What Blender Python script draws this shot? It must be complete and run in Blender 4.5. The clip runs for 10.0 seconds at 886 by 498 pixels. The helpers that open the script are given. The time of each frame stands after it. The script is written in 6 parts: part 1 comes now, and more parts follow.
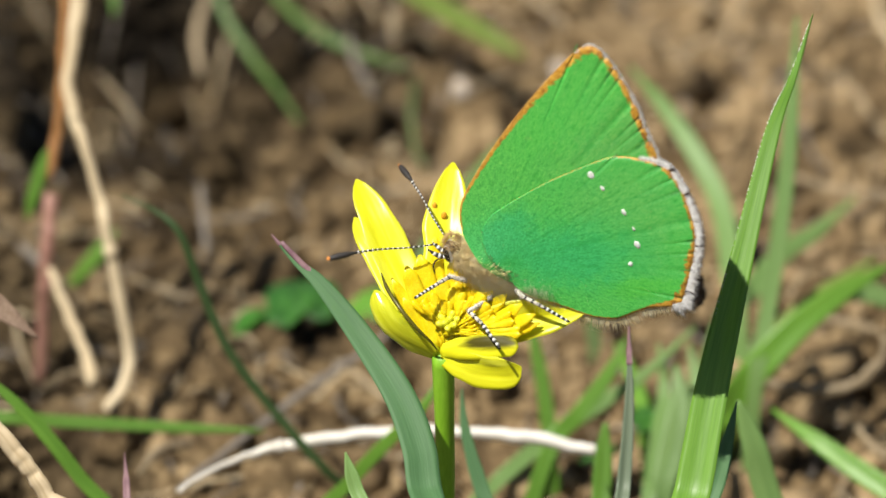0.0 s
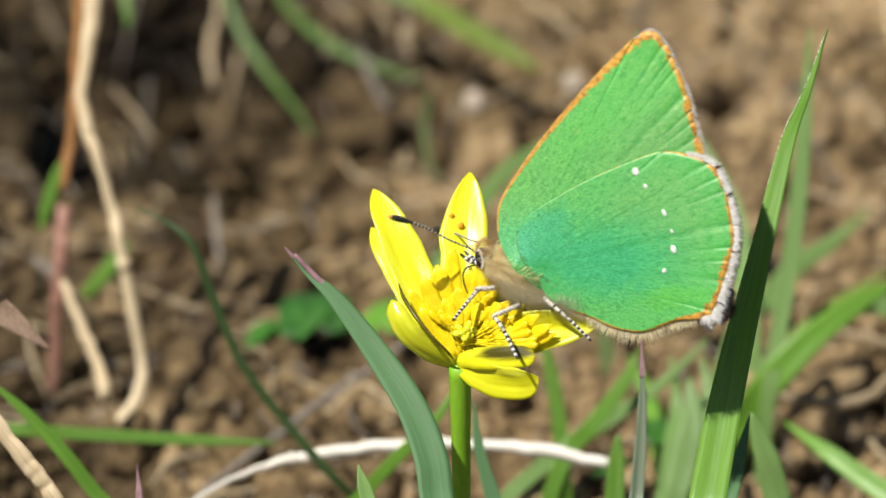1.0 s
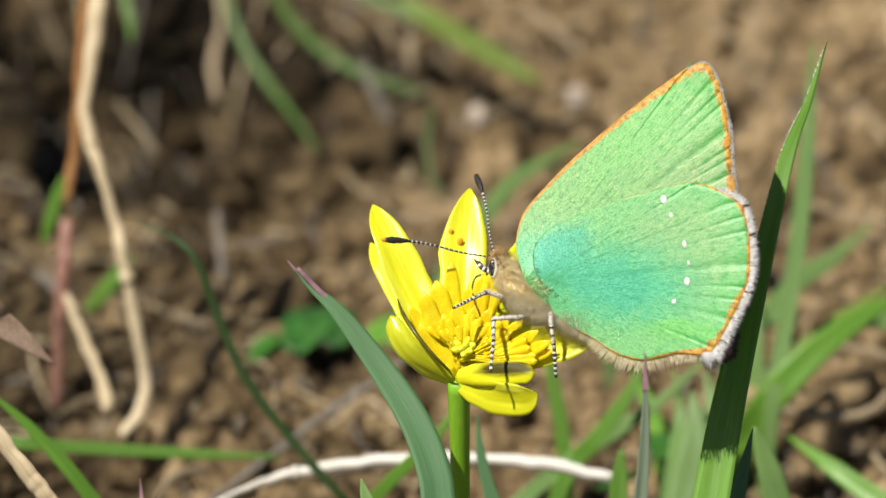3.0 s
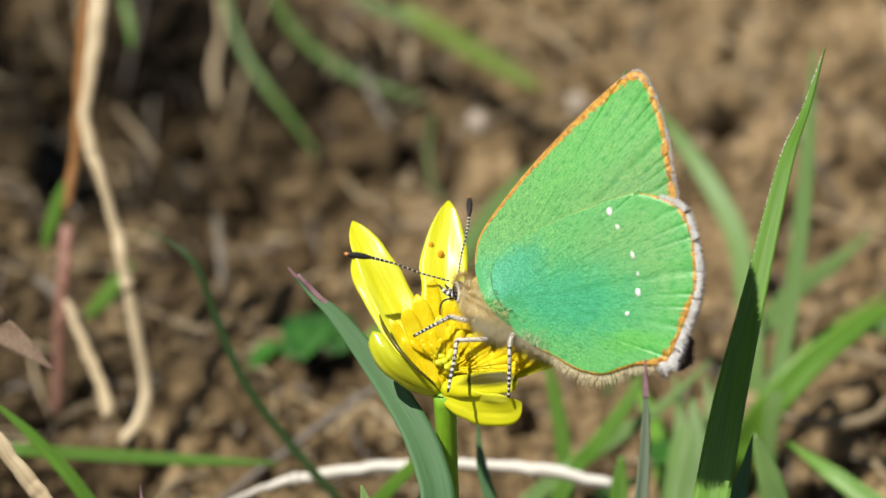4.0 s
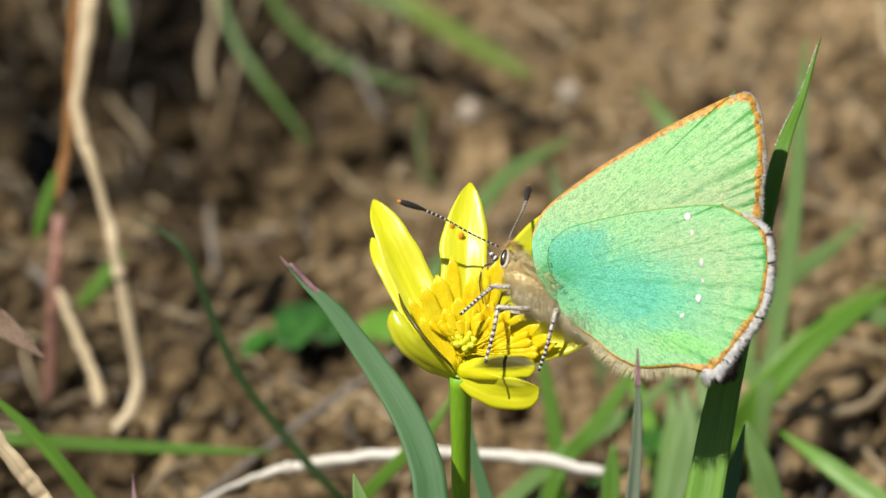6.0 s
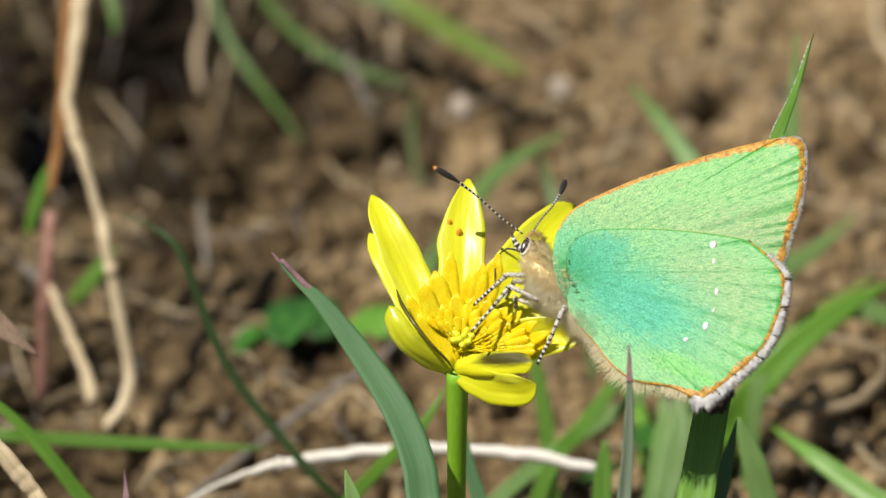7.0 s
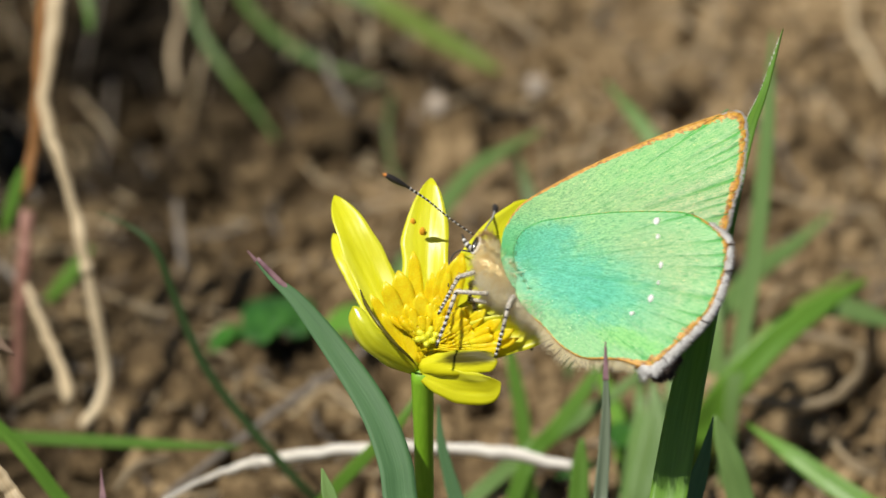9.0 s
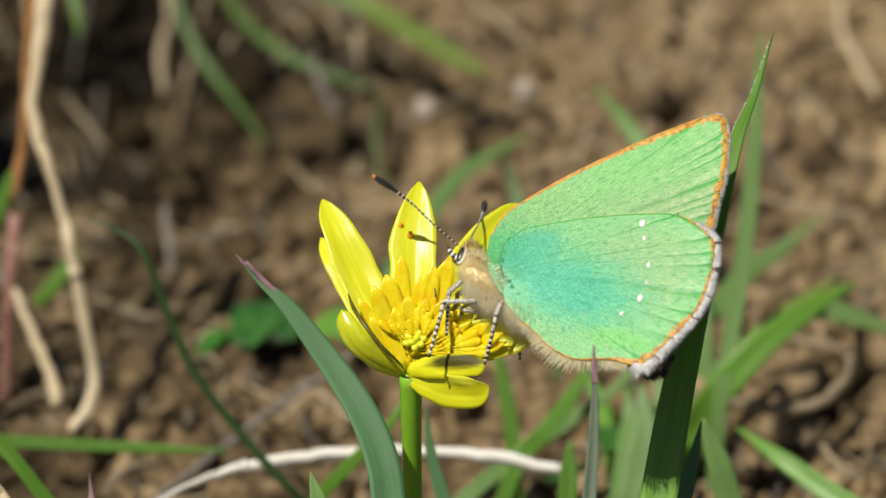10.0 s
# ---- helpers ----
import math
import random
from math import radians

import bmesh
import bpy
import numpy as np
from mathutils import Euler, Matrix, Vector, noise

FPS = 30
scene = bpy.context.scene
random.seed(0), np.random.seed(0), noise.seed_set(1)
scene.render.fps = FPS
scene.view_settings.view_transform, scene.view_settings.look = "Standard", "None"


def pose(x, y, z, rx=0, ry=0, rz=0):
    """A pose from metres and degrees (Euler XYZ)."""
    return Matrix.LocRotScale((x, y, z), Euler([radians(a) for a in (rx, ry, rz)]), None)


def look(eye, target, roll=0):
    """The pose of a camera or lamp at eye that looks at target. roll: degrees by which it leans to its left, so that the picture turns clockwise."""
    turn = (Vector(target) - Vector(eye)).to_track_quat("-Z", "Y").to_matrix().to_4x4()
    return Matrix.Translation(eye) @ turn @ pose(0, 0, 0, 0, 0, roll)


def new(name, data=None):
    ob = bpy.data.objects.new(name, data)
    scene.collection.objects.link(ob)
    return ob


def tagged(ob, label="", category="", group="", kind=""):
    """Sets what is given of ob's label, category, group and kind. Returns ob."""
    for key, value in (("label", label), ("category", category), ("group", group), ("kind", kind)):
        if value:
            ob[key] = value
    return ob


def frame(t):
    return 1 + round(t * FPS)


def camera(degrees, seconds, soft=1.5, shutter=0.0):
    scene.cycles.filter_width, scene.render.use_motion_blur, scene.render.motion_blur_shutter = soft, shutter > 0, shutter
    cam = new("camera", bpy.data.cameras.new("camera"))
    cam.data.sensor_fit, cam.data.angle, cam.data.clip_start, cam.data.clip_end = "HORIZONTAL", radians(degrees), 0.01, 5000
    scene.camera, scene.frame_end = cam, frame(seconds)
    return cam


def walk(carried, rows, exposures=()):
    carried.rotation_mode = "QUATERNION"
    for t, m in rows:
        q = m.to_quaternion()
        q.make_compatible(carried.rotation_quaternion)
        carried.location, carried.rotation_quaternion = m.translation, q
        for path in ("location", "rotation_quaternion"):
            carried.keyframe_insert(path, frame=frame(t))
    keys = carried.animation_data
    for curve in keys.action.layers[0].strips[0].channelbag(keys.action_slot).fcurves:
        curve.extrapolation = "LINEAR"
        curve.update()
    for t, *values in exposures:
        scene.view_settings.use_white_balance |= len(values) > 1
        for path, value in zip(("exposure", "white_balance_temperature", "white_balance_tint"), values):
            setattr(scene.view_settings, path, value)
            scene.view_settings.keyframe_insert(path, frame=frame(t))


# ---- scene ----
# A green butterfly leans and sways on a yellow flower among grass, over crumbly soil.
MM = 0.001

# ---- camera: a long lens on a hand that drifts a little ----
cam = camera(6.72, 10.0, shutter=0.5)
cam.data.dof.use_dof = True
cam.data.dof.focus_distance = 0.4
cam.data.dof.aperture_fstop = 47
EYE = Vector((0.0, -0.33922, 0.24797))
AIM = Vector((0.0, 0.0, 0.036))
RIGHT, UP = Vector((1, 0, 0)), Vector((0, 0.52992, 0.84805))


def aim(dx, dz):
    """The camera's pose when its aim lies dx, dz millimetres beside the middle."""
    return look(EYE, AIM + (RIGHT * dx + UP * dz) * MM)


walk(cam, [
    (0, aim(-0.462, -0.942)),
    (0.5, aim(-0.668, -0.505)),
    (1, aim(-1.149, -0.276)),
    (1.5, aim(-1.242, -0.183)),
    (2, aim(-1.172, 0.000)),
    (2.5, aim(-1.287, 0.207)),
    (4, aim(-1.332, 0.802)),
    (4.5, aim(-1.265, 0.528)),
    (5, aim(-1.034, 0.344)),
    (5.5, aim(-0.966, 0.321)),
    (7, aim(-0.462, 0.000)),
    (7.5, aim(-0.000, 0.000)),
    (8, aim(0.482, 0.069)),
    (8.5, aim(0.664, 0.000)),
    (9, aim(0.802, -0.093)),
    (9.5, aim(0.963, 0.091)),
    (10, aim(1.422, 0.093)),
], exposures=[(0, 0.62), (2.5, 0.53), (4.5, 0.38), (7.5, 0.34), (8.5, 0.19), (10, 0.18)])

# ---- sky and sun ----
world = bpy.data.worlds.new("sky")
scene.world = world
world.use_nodes = True
sky = world.node_tree.nodes.new("ShaderNodeTexSky")
sky.sky_type, sky.sun_disc = "NISHITA", False
sky.sun_elevation, sky.sun_rotation = radians(61), radians(234)
back = world.node_tree.nodes["Background"]
back.inputs["Strength"].default_value = 0.05
world.node_tree.links.new(sky.outputs["Color"], back.inputs["Color"])
sun = new("sun", bpy.data.lights.new("sun", "SUN"))
sun.data.energy, sun.data.angle, sun.data.color = 4.9, radians(0.53), (1.0, 0.95, 0.86)
sun.matrix_world = look((0, 0, 0.5), Vector((0, 0, 0.5)) + Vector((0.55, 0.40, -1.25)))


# ---- materials ----
def nodes_of(name):
    m = bpy.data.materials.new(name)
    m.use_nodes = True
    return m, m.node_tree, m.node_tree.nodes["Principled BSDF"]


def ramp(tree, stops):
    r = tree.nodes.new("ShaderNodeValToRGB")
    while len(r.color_ramp.elements) < len(stops):
        r.color_ramp.elements.new(0.5)
    for e, (p, c) in zip(r.color_ramp.elements, stops):
        e.position, e.color = p, (*c, 1)
    return r


def noise_node(tree, vec, size, detail=4, rough=0.6):
    """Noise whose features are about size millimetres across."""
    n = tree.nodes.new("ShaderNodeTexNoise")
    n.inputs["Scale"].default_value = 1000.0 / size
    n.inputs["Detail"].default_value, n.inputs["Roughness"].default_value = detail, rough
    tree.links.new(vec, n.inputs["Vector"])
    return n


def mix(tree, a, b, fac, kind="MIX"):
    m = tree.nodes.new("ShaderNodeMix")
    m.data_type, m.blend_type = "RGBA", kind
    for socket, value in ((m.inputs["A"], a), (m.inputs["B"], b), (m.inputs["Factor"], fac)):
        if isinstance(value, bpy.types.NodeSocket):
            tree.links.new(value, socket)
        elif isinstance(value, tuple):
            socket.default_value = (*value, 1)
        else:
            socket.default_value = value
    return m.outputs["Result"]


def stretched(tree, vec, sx, sy, sz):
    m = tree.nodes.new("ShaderNodeMapping")
    m.inputs["Scale"].default_value = (sx, sy, sz)
    tree.links.new(vec, m.inputs["Vector"])
    return m.outputs["Vector"]


def surface(name, stops, size, fine, rough=0.6, bump=0.3, depth=0.1, thin=0.0, spec=0.4, stretch=None, vary=0.0, uv=False):
    """A two-scale surface. stops: colours over the coarse noise; fine: the size of the grain; thin: how much light passes through."""
    m, tree, bsdf = nodes_of(name)
    co = tree.nodes.new("ShaderNodeTexCoord")
    vec = co.outputs["UV"] if uv else co.outputs["Object"]
    if stretch:
        vec = stretched(tree, vec, *stretch)
    a, b = noise_node(tree, vec, size), noise_node(tree, vec, fine, 3)
    col = ramp(tree, stops)
    blend = tree.nodes.new("ShaderNodeMath")
    blend.operation = "MULTIPLY_ADD"
    tree.links.new(b.outputs["Fac"], blend.inputs[0])
    blend.inputs[1].default_value = 0.5
    tree.links.new(a.outputs["Fac"], blend.inputs[2])
    blend2 = tree.nodes.new("ShaderNodeMath")
    blend2.operation = "SUBTRACT"
    tree.links.new(blend.outputs[0], blend2.inputs[0])
    blend2.inputs[1].default_value = 0.25
    tree.links.new(blend2.outputs[0], col.inputs["Fac"])
    out = col.outputs["Color"]
    if vary:
        info = tree.nodes.new("ShaderNodeObjectInfo")
        hsv = tree.nodes.new("ShaderNodeHueSaturation")
        mr = tree.nodes.new("ShaderNodeMapRange")
        mr.inputs["To Min"].default_value, mr.inputs["To Max"].default_value = 1 - vary, 1 + vary
        tree.links.new(info.outputs["Random"], mr.inputs["Value"])
        tree.links.new(mr.outputs["Result"], hsv.inputs["Value"])
        tree.links.new(out, hsv.inputs["Color"])
        out = hsv.outputs["Color"]
    tree.links.new(out, bsdf.inputs["Base Color"])
    bsdf.inputs["Roughness"].default_value = rough
    bsdf.inputs["Specular IOR Level"].default_value = spec
    bp = tree.nodes.new("ShaderNodeBump")
    bp.inputs["Strength"].default_value, bp.inputs["Distance"].default_value = bump, depth * MM
    tree.links.new(blend.outputs[0], bp.inputs["Height"])
    tree.links.new(bp.outputs["Normal"], bsdf.inputs["Normal"])
    if thin:
        glow = tree.nodes.new("ShaderNodeBsdfTranslucent")
        tree.links.new(out, glow.inputs["Color"])
        tree.links.new(bp.outputs["Normal"], glow.inputs["Normal"])
        both = tree.nodes.new("ShaderNodeMixShader")
        both.inputs["Fac"].default_value = thin
        tree.links.new(bsdf.outputs[0], both.inputs[1])
        tree.links.new(glow.outputs[0], both.inputs[2])
        tree.links.new(both.outputs[0], tree.nodes["Material Output"].inputs["Surface"])
    return m


def wing_scales(name, green, patches, root, veins, gloss, gloss_tint):
    """Green scales with grain, hues of other colours round places of the wing, an orange band along the margin and a sheen of their own.
    The first uv map gives the distance from the margin in widths of the orange band, and the way along it."""
    m, tree, bsdf = nodes_of(name)
    co = tree.nodes.new("ShaderNodeTexCoord").outputs["Object"]
    uv = tree.nodes.new("ShaderNodeUVMap")
    uv.uv_map = "margin"

    def arith(kind, a, b=0.0, c=0.0):
        n = tree.nodes.new("ShaderNodeMath")
        n.operation = kind
        for k, value in enumerate((a, b, c)):
            if isinstance(value, bpy.types.NodeSocket):
                tree.links.new(value, n.inputs[k])
            else:
                n.inputs[k].default_value = value
        return n.outputs[0]

    def fade(value, full, none):
        r = tree.nodes.new("ShaderNodeMapRange")
        r.interpolation_type = "SMOOTHSTEP"
        r.inputs["From Min"].default_value, r.inputs["From Max"].default_value = none, full
        tree.links.new(value, r.inputs["Value"])
        return r.outputs["Result"]

    warp_noise = noise_node(tree, co, 1.1, 6, 0.8)
    warp = tree.nodes.new("ShaderNodeVectorMath")
    warp.operation = "MULTIPLY_ADD"
    tree.links.new(warp_noise.outputs["Color"], warp.inputs[0])
    warp.inputs[1].default_value = (3.4 * MM,) * 3
    tree.links.new(co, warp.inputs[2])

    def near(place, sizes, turn):
        """One within an ellipse in the wing's plane, with a frayed border."""
        put = tree.nodes.new("ShaderNodeMapping")
        put.vector_type = "TEXTURE"
        put.inputs["Location"].default_value = ((place[0] + 1.7) * MM, 0, (place[1] + 1.7) * MM)
        put.inputs["Rotation"].default_value = (0, radians(turn), 0)
        put.inputs["Scale"].default_value = (sizes[0] * MM, 1.0, sizes[1] * MM)
        tree.links.new(warp.outputs[0], put.inputs["Vector"])
        d = tree.nodes.new("ShaderNodeVectorMath")
        d.operation = "LENGTH"
        tree.links.new(put.outputs[0], d.inputs[0])
        return fade(d.outputs["Value"], 0.35, 1.0)

    # the way round the wing's root, and the distance from it
    sep = tree.nodes.new("ShaderNodeSeparateXYZ")
    tree.links.new(co, sep.inputs[0])
    dx, dz = arith("SUBTRACT", sep.outputs["X"], root[0] * MM), arith("SUBTRACT", sep.outputs["Z"], root[1] * MM)
    reach = arith("POWER", arith("ADD", arith("MULTIPLY", dx, dx), arith("MULTIPLY", dz, dz)), 0.5)
    way = arith("ARCTAN2", dz, dx)

    def fan(around, outward, detail):
        v = tree.nodes.new("ShaderNodeCombineXYZ")
        tree.links.new(arith("MULTIPLY", way, around), v.inputs["X"])
        tree.links.new(arith("MULTIPLY", reach, outward), v.inputs["Y"])
        n = tree.nodes.new("ShaderNodeTexNoise")
        n.inputs["Scale"].default_value, n.inputs["Detail"].default_value = 1.0, detail
        tree.links.new(v.outputs[0], n.inputs["Vector"])
        return n.outputs["Fac"]

    base, tint = green, gloss_tint
    for colour, shine, share, place, sizes, turn in patches:
        here = arith("MULTIPLY", near(place, sizes, turn), share)
        base, tint = mix(tree, base, colour, here), mix(tree, tint, shine, here)
    cloud = ramp(tree, [(0.3, (0.86, 0.96, 1.06)), (0.7, (1.14, 1.02, 0.90))])
    tree.links.new(noise_node(tree, co, 1.8, 4, 0.6).outputs["Fac"], cloud.inputs["Fac"])
    base = mix(tree, base, cloud.outputs["Color"], 0.9, "MULTIPLY")
    streak = ramp(tree, [(0.32, (0.66, 0.76, 0.76)), (0.46, (1.0, 1.0, 1.0)), (0.68, (1.2, 1.06, 1.0))])
    tree.links.new(fan(30.0, 350.0, 4), streak.inputs["Fac"])
    base = mix(tree, base, streak.outputs["Color"], 0.8, "MULTIPLY")
    dash = ramp(tree, [(0.36, (0.22, 0.38, 0.40)), (0.46, (0.93, 0.96, 0.96)), (0.56, (1.0, 1.0, 1.0)), (0.68, (1.5, 1.2, 1.1))])
    tree.links.new(fan(140.0, 2100.0, 3), dash.inputs["Fac"])
    base = mix(tree, base, dash.outputs["Color"], arith("MULTIPLY_ADD", fade(reach, 4.0 * MM, 10.0 * MM), 0.6, 0.25), "MULTIPLY")
    # fine darker veins that fan out from the root
    first, last, count = veins
    per = count / radians(last - first)
    ph = arith("MULTIPLY_ADD", way, per, -radians(first) * per)
    ph = arith("ADD", ph, arith("MULTIPLY", arith("SINE", arith("MULTIPLY_ADD", ph, 1.9, 0.7)), 0.35))
    off = arith("MULTIPLY", arith("MULTIPLY", arith("ABSOLUTE", arith("SUBTRACT", arith("FRACT", ph), 0.5)), reach), 1 / per)
    line = arith("MULTIPLY", fade(off, 0.015 * MM, 0.085 * MM), fade(noise_node(tree, co, 1.4, 4, 0.7).outputs["Fac"], 0.58, 0.40))
    line = arith("MULTIPLY", line, arith("MULTIPLY", arith("GREATER_THAN", ph, 0.0), arith("LESS_THAN", ph, float(count))))
    vein = mix(tree, (1.0, 1.0, 1.0), (0.66, 0.77, 0.73), line)
    base, tint = mix(tree, base, vein, 1.0, "MULTIPLY"), mix(tree, tint, vein, 1.0, "MULTIPLY")
    # single scales, coarse and rough near the root, fine and even towards the margin
    grain = noise_node(tree, stretched(tree, co, 0.75, 1, 1.3), 0.062, 2, 0.7)
    lum = ramp(tree, [(0.38, (0.06, 0.18, 0.22)), (0.47, (0.72, 0.85, 0.85)), (0.53, (1.08, 1.04, 1.04)), (0.62, (1.6, 1.3, 1.4))])
    tree.links.new(grain.outputs["Fac"], lum.inputs["Fac"])
    base = mix(tree, base, lum.outputs["Color"], arith("MULTIPLY_ADD", fade(reach, 3.0 * MM, 9.5 * MM), 0.62, 0.30), "MULTIPLY")
    # a few worn brownish flecks
    worn = arith("MULTIPLY", fade(noise_node(tree, co, 0.45, 3, 0.7).outputs["Fac"], 0.72, 0.64), fade(noise_node(tree, co, 2.4, 2).outputs["Fac"], 0.62, 0.5))
    base = mix(tree, base, (0.16, 0.13, 0.055), arith("MULTIPLY", worn, 0.7))
    # the orange band, frayed inwards
    at = tree.nodes.new("ShaderNodeSeparateXYZ")
    tree.links.new(uv.outputs[0], at.inputs[0])
    fray = arith("ADD", arith("MULTIPLY_ADD", noise_node(tree, co, 0.35, 4, 0.75).outputs["Fac"], 2.2, -1.1), at.outputs["X"])
    rust = ramp(tree, [(0.35, (0.20, 0.07, 0.006)), (0.5, (0.44, 0.205, 0.014)), (0.7, (0.62, 0.37, 0.055))])
    tree.links.new(noise_node(tree, co, 0.22, 3, 0.7).outputs["Fac"], rust.inputs["Fac"])
    band = fade(fray, 0.9, 1.15)
    base = mix(tree, base, rust.outputs["Color"], band)
    tree.links.new(base, bsdf.inputs["Base Color"])
    bsdf.inputs["Roughness"].default_value = 0.6
    bsdf.inputs["Specular IOR Level"].default_value = 0.2
    bsdf.inputs["Sheen Roughness"].default_value = 0.7
    tree.links.new(arith("MULTIPLY_ADD", band, -0.95, 1.0), bsdf.inputs["Sheen Weight"])
    bsdf.inputs["Sheen Tint"].default_value = (0.06, 1.0, 0.09, 1)
    bp = tree.nodes.new("ShaderNodeBump")
    bp.inputs["Strength"].default_value, bp.inputs["Distance"].default_value = 0.30, 0.03 * MM
    tree.links.new(grain.outputs["Fac"], bp.inputs["Height"])
    tree.links.new(bp.outputs["Normal"], bsdf.inputs["Normal"])
    sheen = tree.nodes.new("ShaderNodeBsdfGlossy")
    sheen.inputs["Roughness"].default_value = 0.58
    tint = mix(tree, tint, dash.outputs["Color"], 0.7, "MULTIPLY")
    tree.links.new(mix(tree, tint, lum.outputs["Color"], 0.45, "MULTIPLY"), sheen.inputs["Color"])
    tree.links.new(bp.outputs["Normal"], sheen.inputs["Normal"])
    both = tree.nodes.new("ShaderNodeMixShader")
    tree.links.new(arith("MULTIPLY_ADD", band, -0.6 * gloss, gloss), both.inputs["Fac"])
    tree.links.new(bsdf.outputs[0], both.inputs[1])
    tree.links.new(sheen.outputs[0], both.inputs[2])
    tree.links.new(both.outputs[0], tree.nodes["Material Output"].inputs["Surface"])
    return m


FORE_GREEN = wing_scales("forewing_scales", (0.044, 0.265, 0.032), [
    ((0.030, 0.24, 0.060), (0.55, 0.86, 0.84), 0.8, (1.2, 0.4), (3.6, 3.2), 0), ((0.062, 0.22, 0.048), (1.0, 0.76, 0.70), 0.9, (9.6, 0.2), (9.5, 2.9), -7),
    ((0.042, 0.28, 0.030), (0.86, 0.86, 0.70), 0.7, (9.5, 4.6), (5.5, 1.5), -18)], (0.6, 0.3), (-7.0, 26.5, 9), 0.122, (0.94, 0.82, 0.74))
HIND_GREEN = wing_scales("hindwing_scales", (0.040, 0.265, 0.040), [
    ((0.056, 0.24, 0.052), (0.96, 0.80, 0.74), 0.85, (8.6, -2.2), (4.2, 3.8), 0), ((0.028, 0.24, 0.062), (0.50, 0.84, 0.84), 0.9, (4.6, -2.2), (6.2, 3.2), 30),
    ((0.026, 0.23, 0.085), (0.30, 0.74, 0.92), 0.8, (2.4, 0.7), (2.8, 2.0), -10), ((0.026, 0.23, 0.080), (0.30, 0.78, 0.90), 0.8, (4.4, -2.2), (4.4, 2.0), 34),
    ((0.050, 0.28, 0.022), (0.66, 0.90, 0.55), 0.7, (6.8, -6.2), (3.2, 0.9), 32)], (1.2, -0.2), (-50.0, 6.0, 9), 0.122, (0.82, 0.86, 0.76))
ORANGE_EDGE = surface("orange_scales", [(0.3, (0.36, 0.17, 0.025)), (0.7, (0.62, 0.36, 0.08))], 0.4, 0.07, 0.6, 0.5, 0.05)
DARK_EDGE = surface("dark_scales", [(0.3, (0.02, 0.015, 0.012)), (0.7, (0.07, 0.045, 0.03))], 0.4, 0.07, 0.6, 0.5, 0.05)
WHITE_SCALE = surface("white_scales", [(0.3, (0.62, 0.60, 0.56)), (0.7, (0.88, 0.87, 0.85))], 0.4, 0.07, 0.7, 0.3, 0.03, thin=0.25)
GREY_SCALE = surface("grey_fringe_scales", [(0.3, (0.36, 0.34, 0.31)), (0.7, (0.62, 0.60, 0.57))], 0.5, 0.07, 0.7, 0.3, 0.03, thin=0.2)
TAWNY_FUR = surface("tawny_fur", [(0.3, (0.94, 0.80, 0.46)), (0.7, (0.99, 0.92, 0.66))], 0.8, 0.2, 0.8, 0.2, 0.03, thin=0.55)
PALE_FUR = surface("pale_fur", [(0.3, (0.96, 0.88, 0.62)), (0.7, (0.99, 0.95, 0.78))], 0.8, 0.2, 0.8, 0.2, 0.03, thin=0.55)
BELLY_FUR = surface("golden_brown_fur", [(0.3, (0.92, 0.82, 0.56)), (0.7, (0.98, 0.93, 0.74))], 0.8, 0.2, 0.8, 0.2, 0.03, thin=0.5)
HEAD_FUR = surface("brown_fur", [(0.3, (0.40, 0.25, 0.08)), (0.7, (0.66, 0.46, 0.20))], 0.5, 0.1, 0.8, 0.2, 0.03, thin=0.3)
BODY_SKIN = surface("body_skin", [(0.3, (0.90, 0.77, 0.44)), (0.7, (0.96, 0.87, 0.60))], 0.6, 0.1, 0.7, 0.4, 0.05)
FACE = surface("dark_face", [(0.3, (0.03, 0.022, 0.015)), (0.7, (0.16, 0.11, 0.06))], 0.3, 0.06, 0.6, 0.4, 0.03)
VEIN_DARK = surface("vein_end_scales", [(0.3, (0.04, 0.14, 0.04)), (0.7, (0.10, 0.26, 0.07))], 0.3, 0.06, 0.6, 0.4, 0.03)
FEMUR = surface("grey_femur_scales", [(0.32, (0.10, 0.085, 0.065)), (0.48, (0.42, 0.38, 0.31)), (0.68, (0.72, 0.68, 0.60))], 0.12, 0.05, 0.7, 0.3, 0.03)
EYE_BLACK = surface("eye_black", [(0.3, (0.008, 0.006, 0.006)), (0.7, (0.02, 0.015, 0.013))], 0.3, 0.04, 0.22, 0.25, 0.01, spec=0.6)
LIMB_BLACK = surface("limb_black", [(0.3, (0.012, 0.010, 0.009)), (0.7, (0.035, 0.03, 0.027))], 0.3, 0.05, 0.5, 0.3, 0.02)
CLUB_TIP = surface("club_tip_orange", [(0.3, (0.50, 0.16, 0.02)), (0.7, (0.70, 0.28, 0.05))], 0.2, 0.05, 0.6, 0.2, 0.02)
VEINED = (1, 0.09, 1)
PETAL = surface("petal_yellow", [(0.25, (0.64, 0.62, 0.008)), (0.5, (0.72, 0.715, 0.018)), (0.75, (0.80, 0.81, 0.08))], 0.9, 0.2, 0.33, 0.28, 0.08, thin=0.32, spec=0.45, stretch=VEINED, uv=True)
PETAL_PALE = surface("petal_lemon_underside", [(0.25, (0.54, 0.56, 0.012)), (0.5, (0.64, 0.66, 0.03)), (0.75, (0.74, 0.76, 0.10))], 0.9, 0.2, 0.24, 0.25, 0.08, thin=0.35, spec=0.5, stretch=VEINED, uv=True)
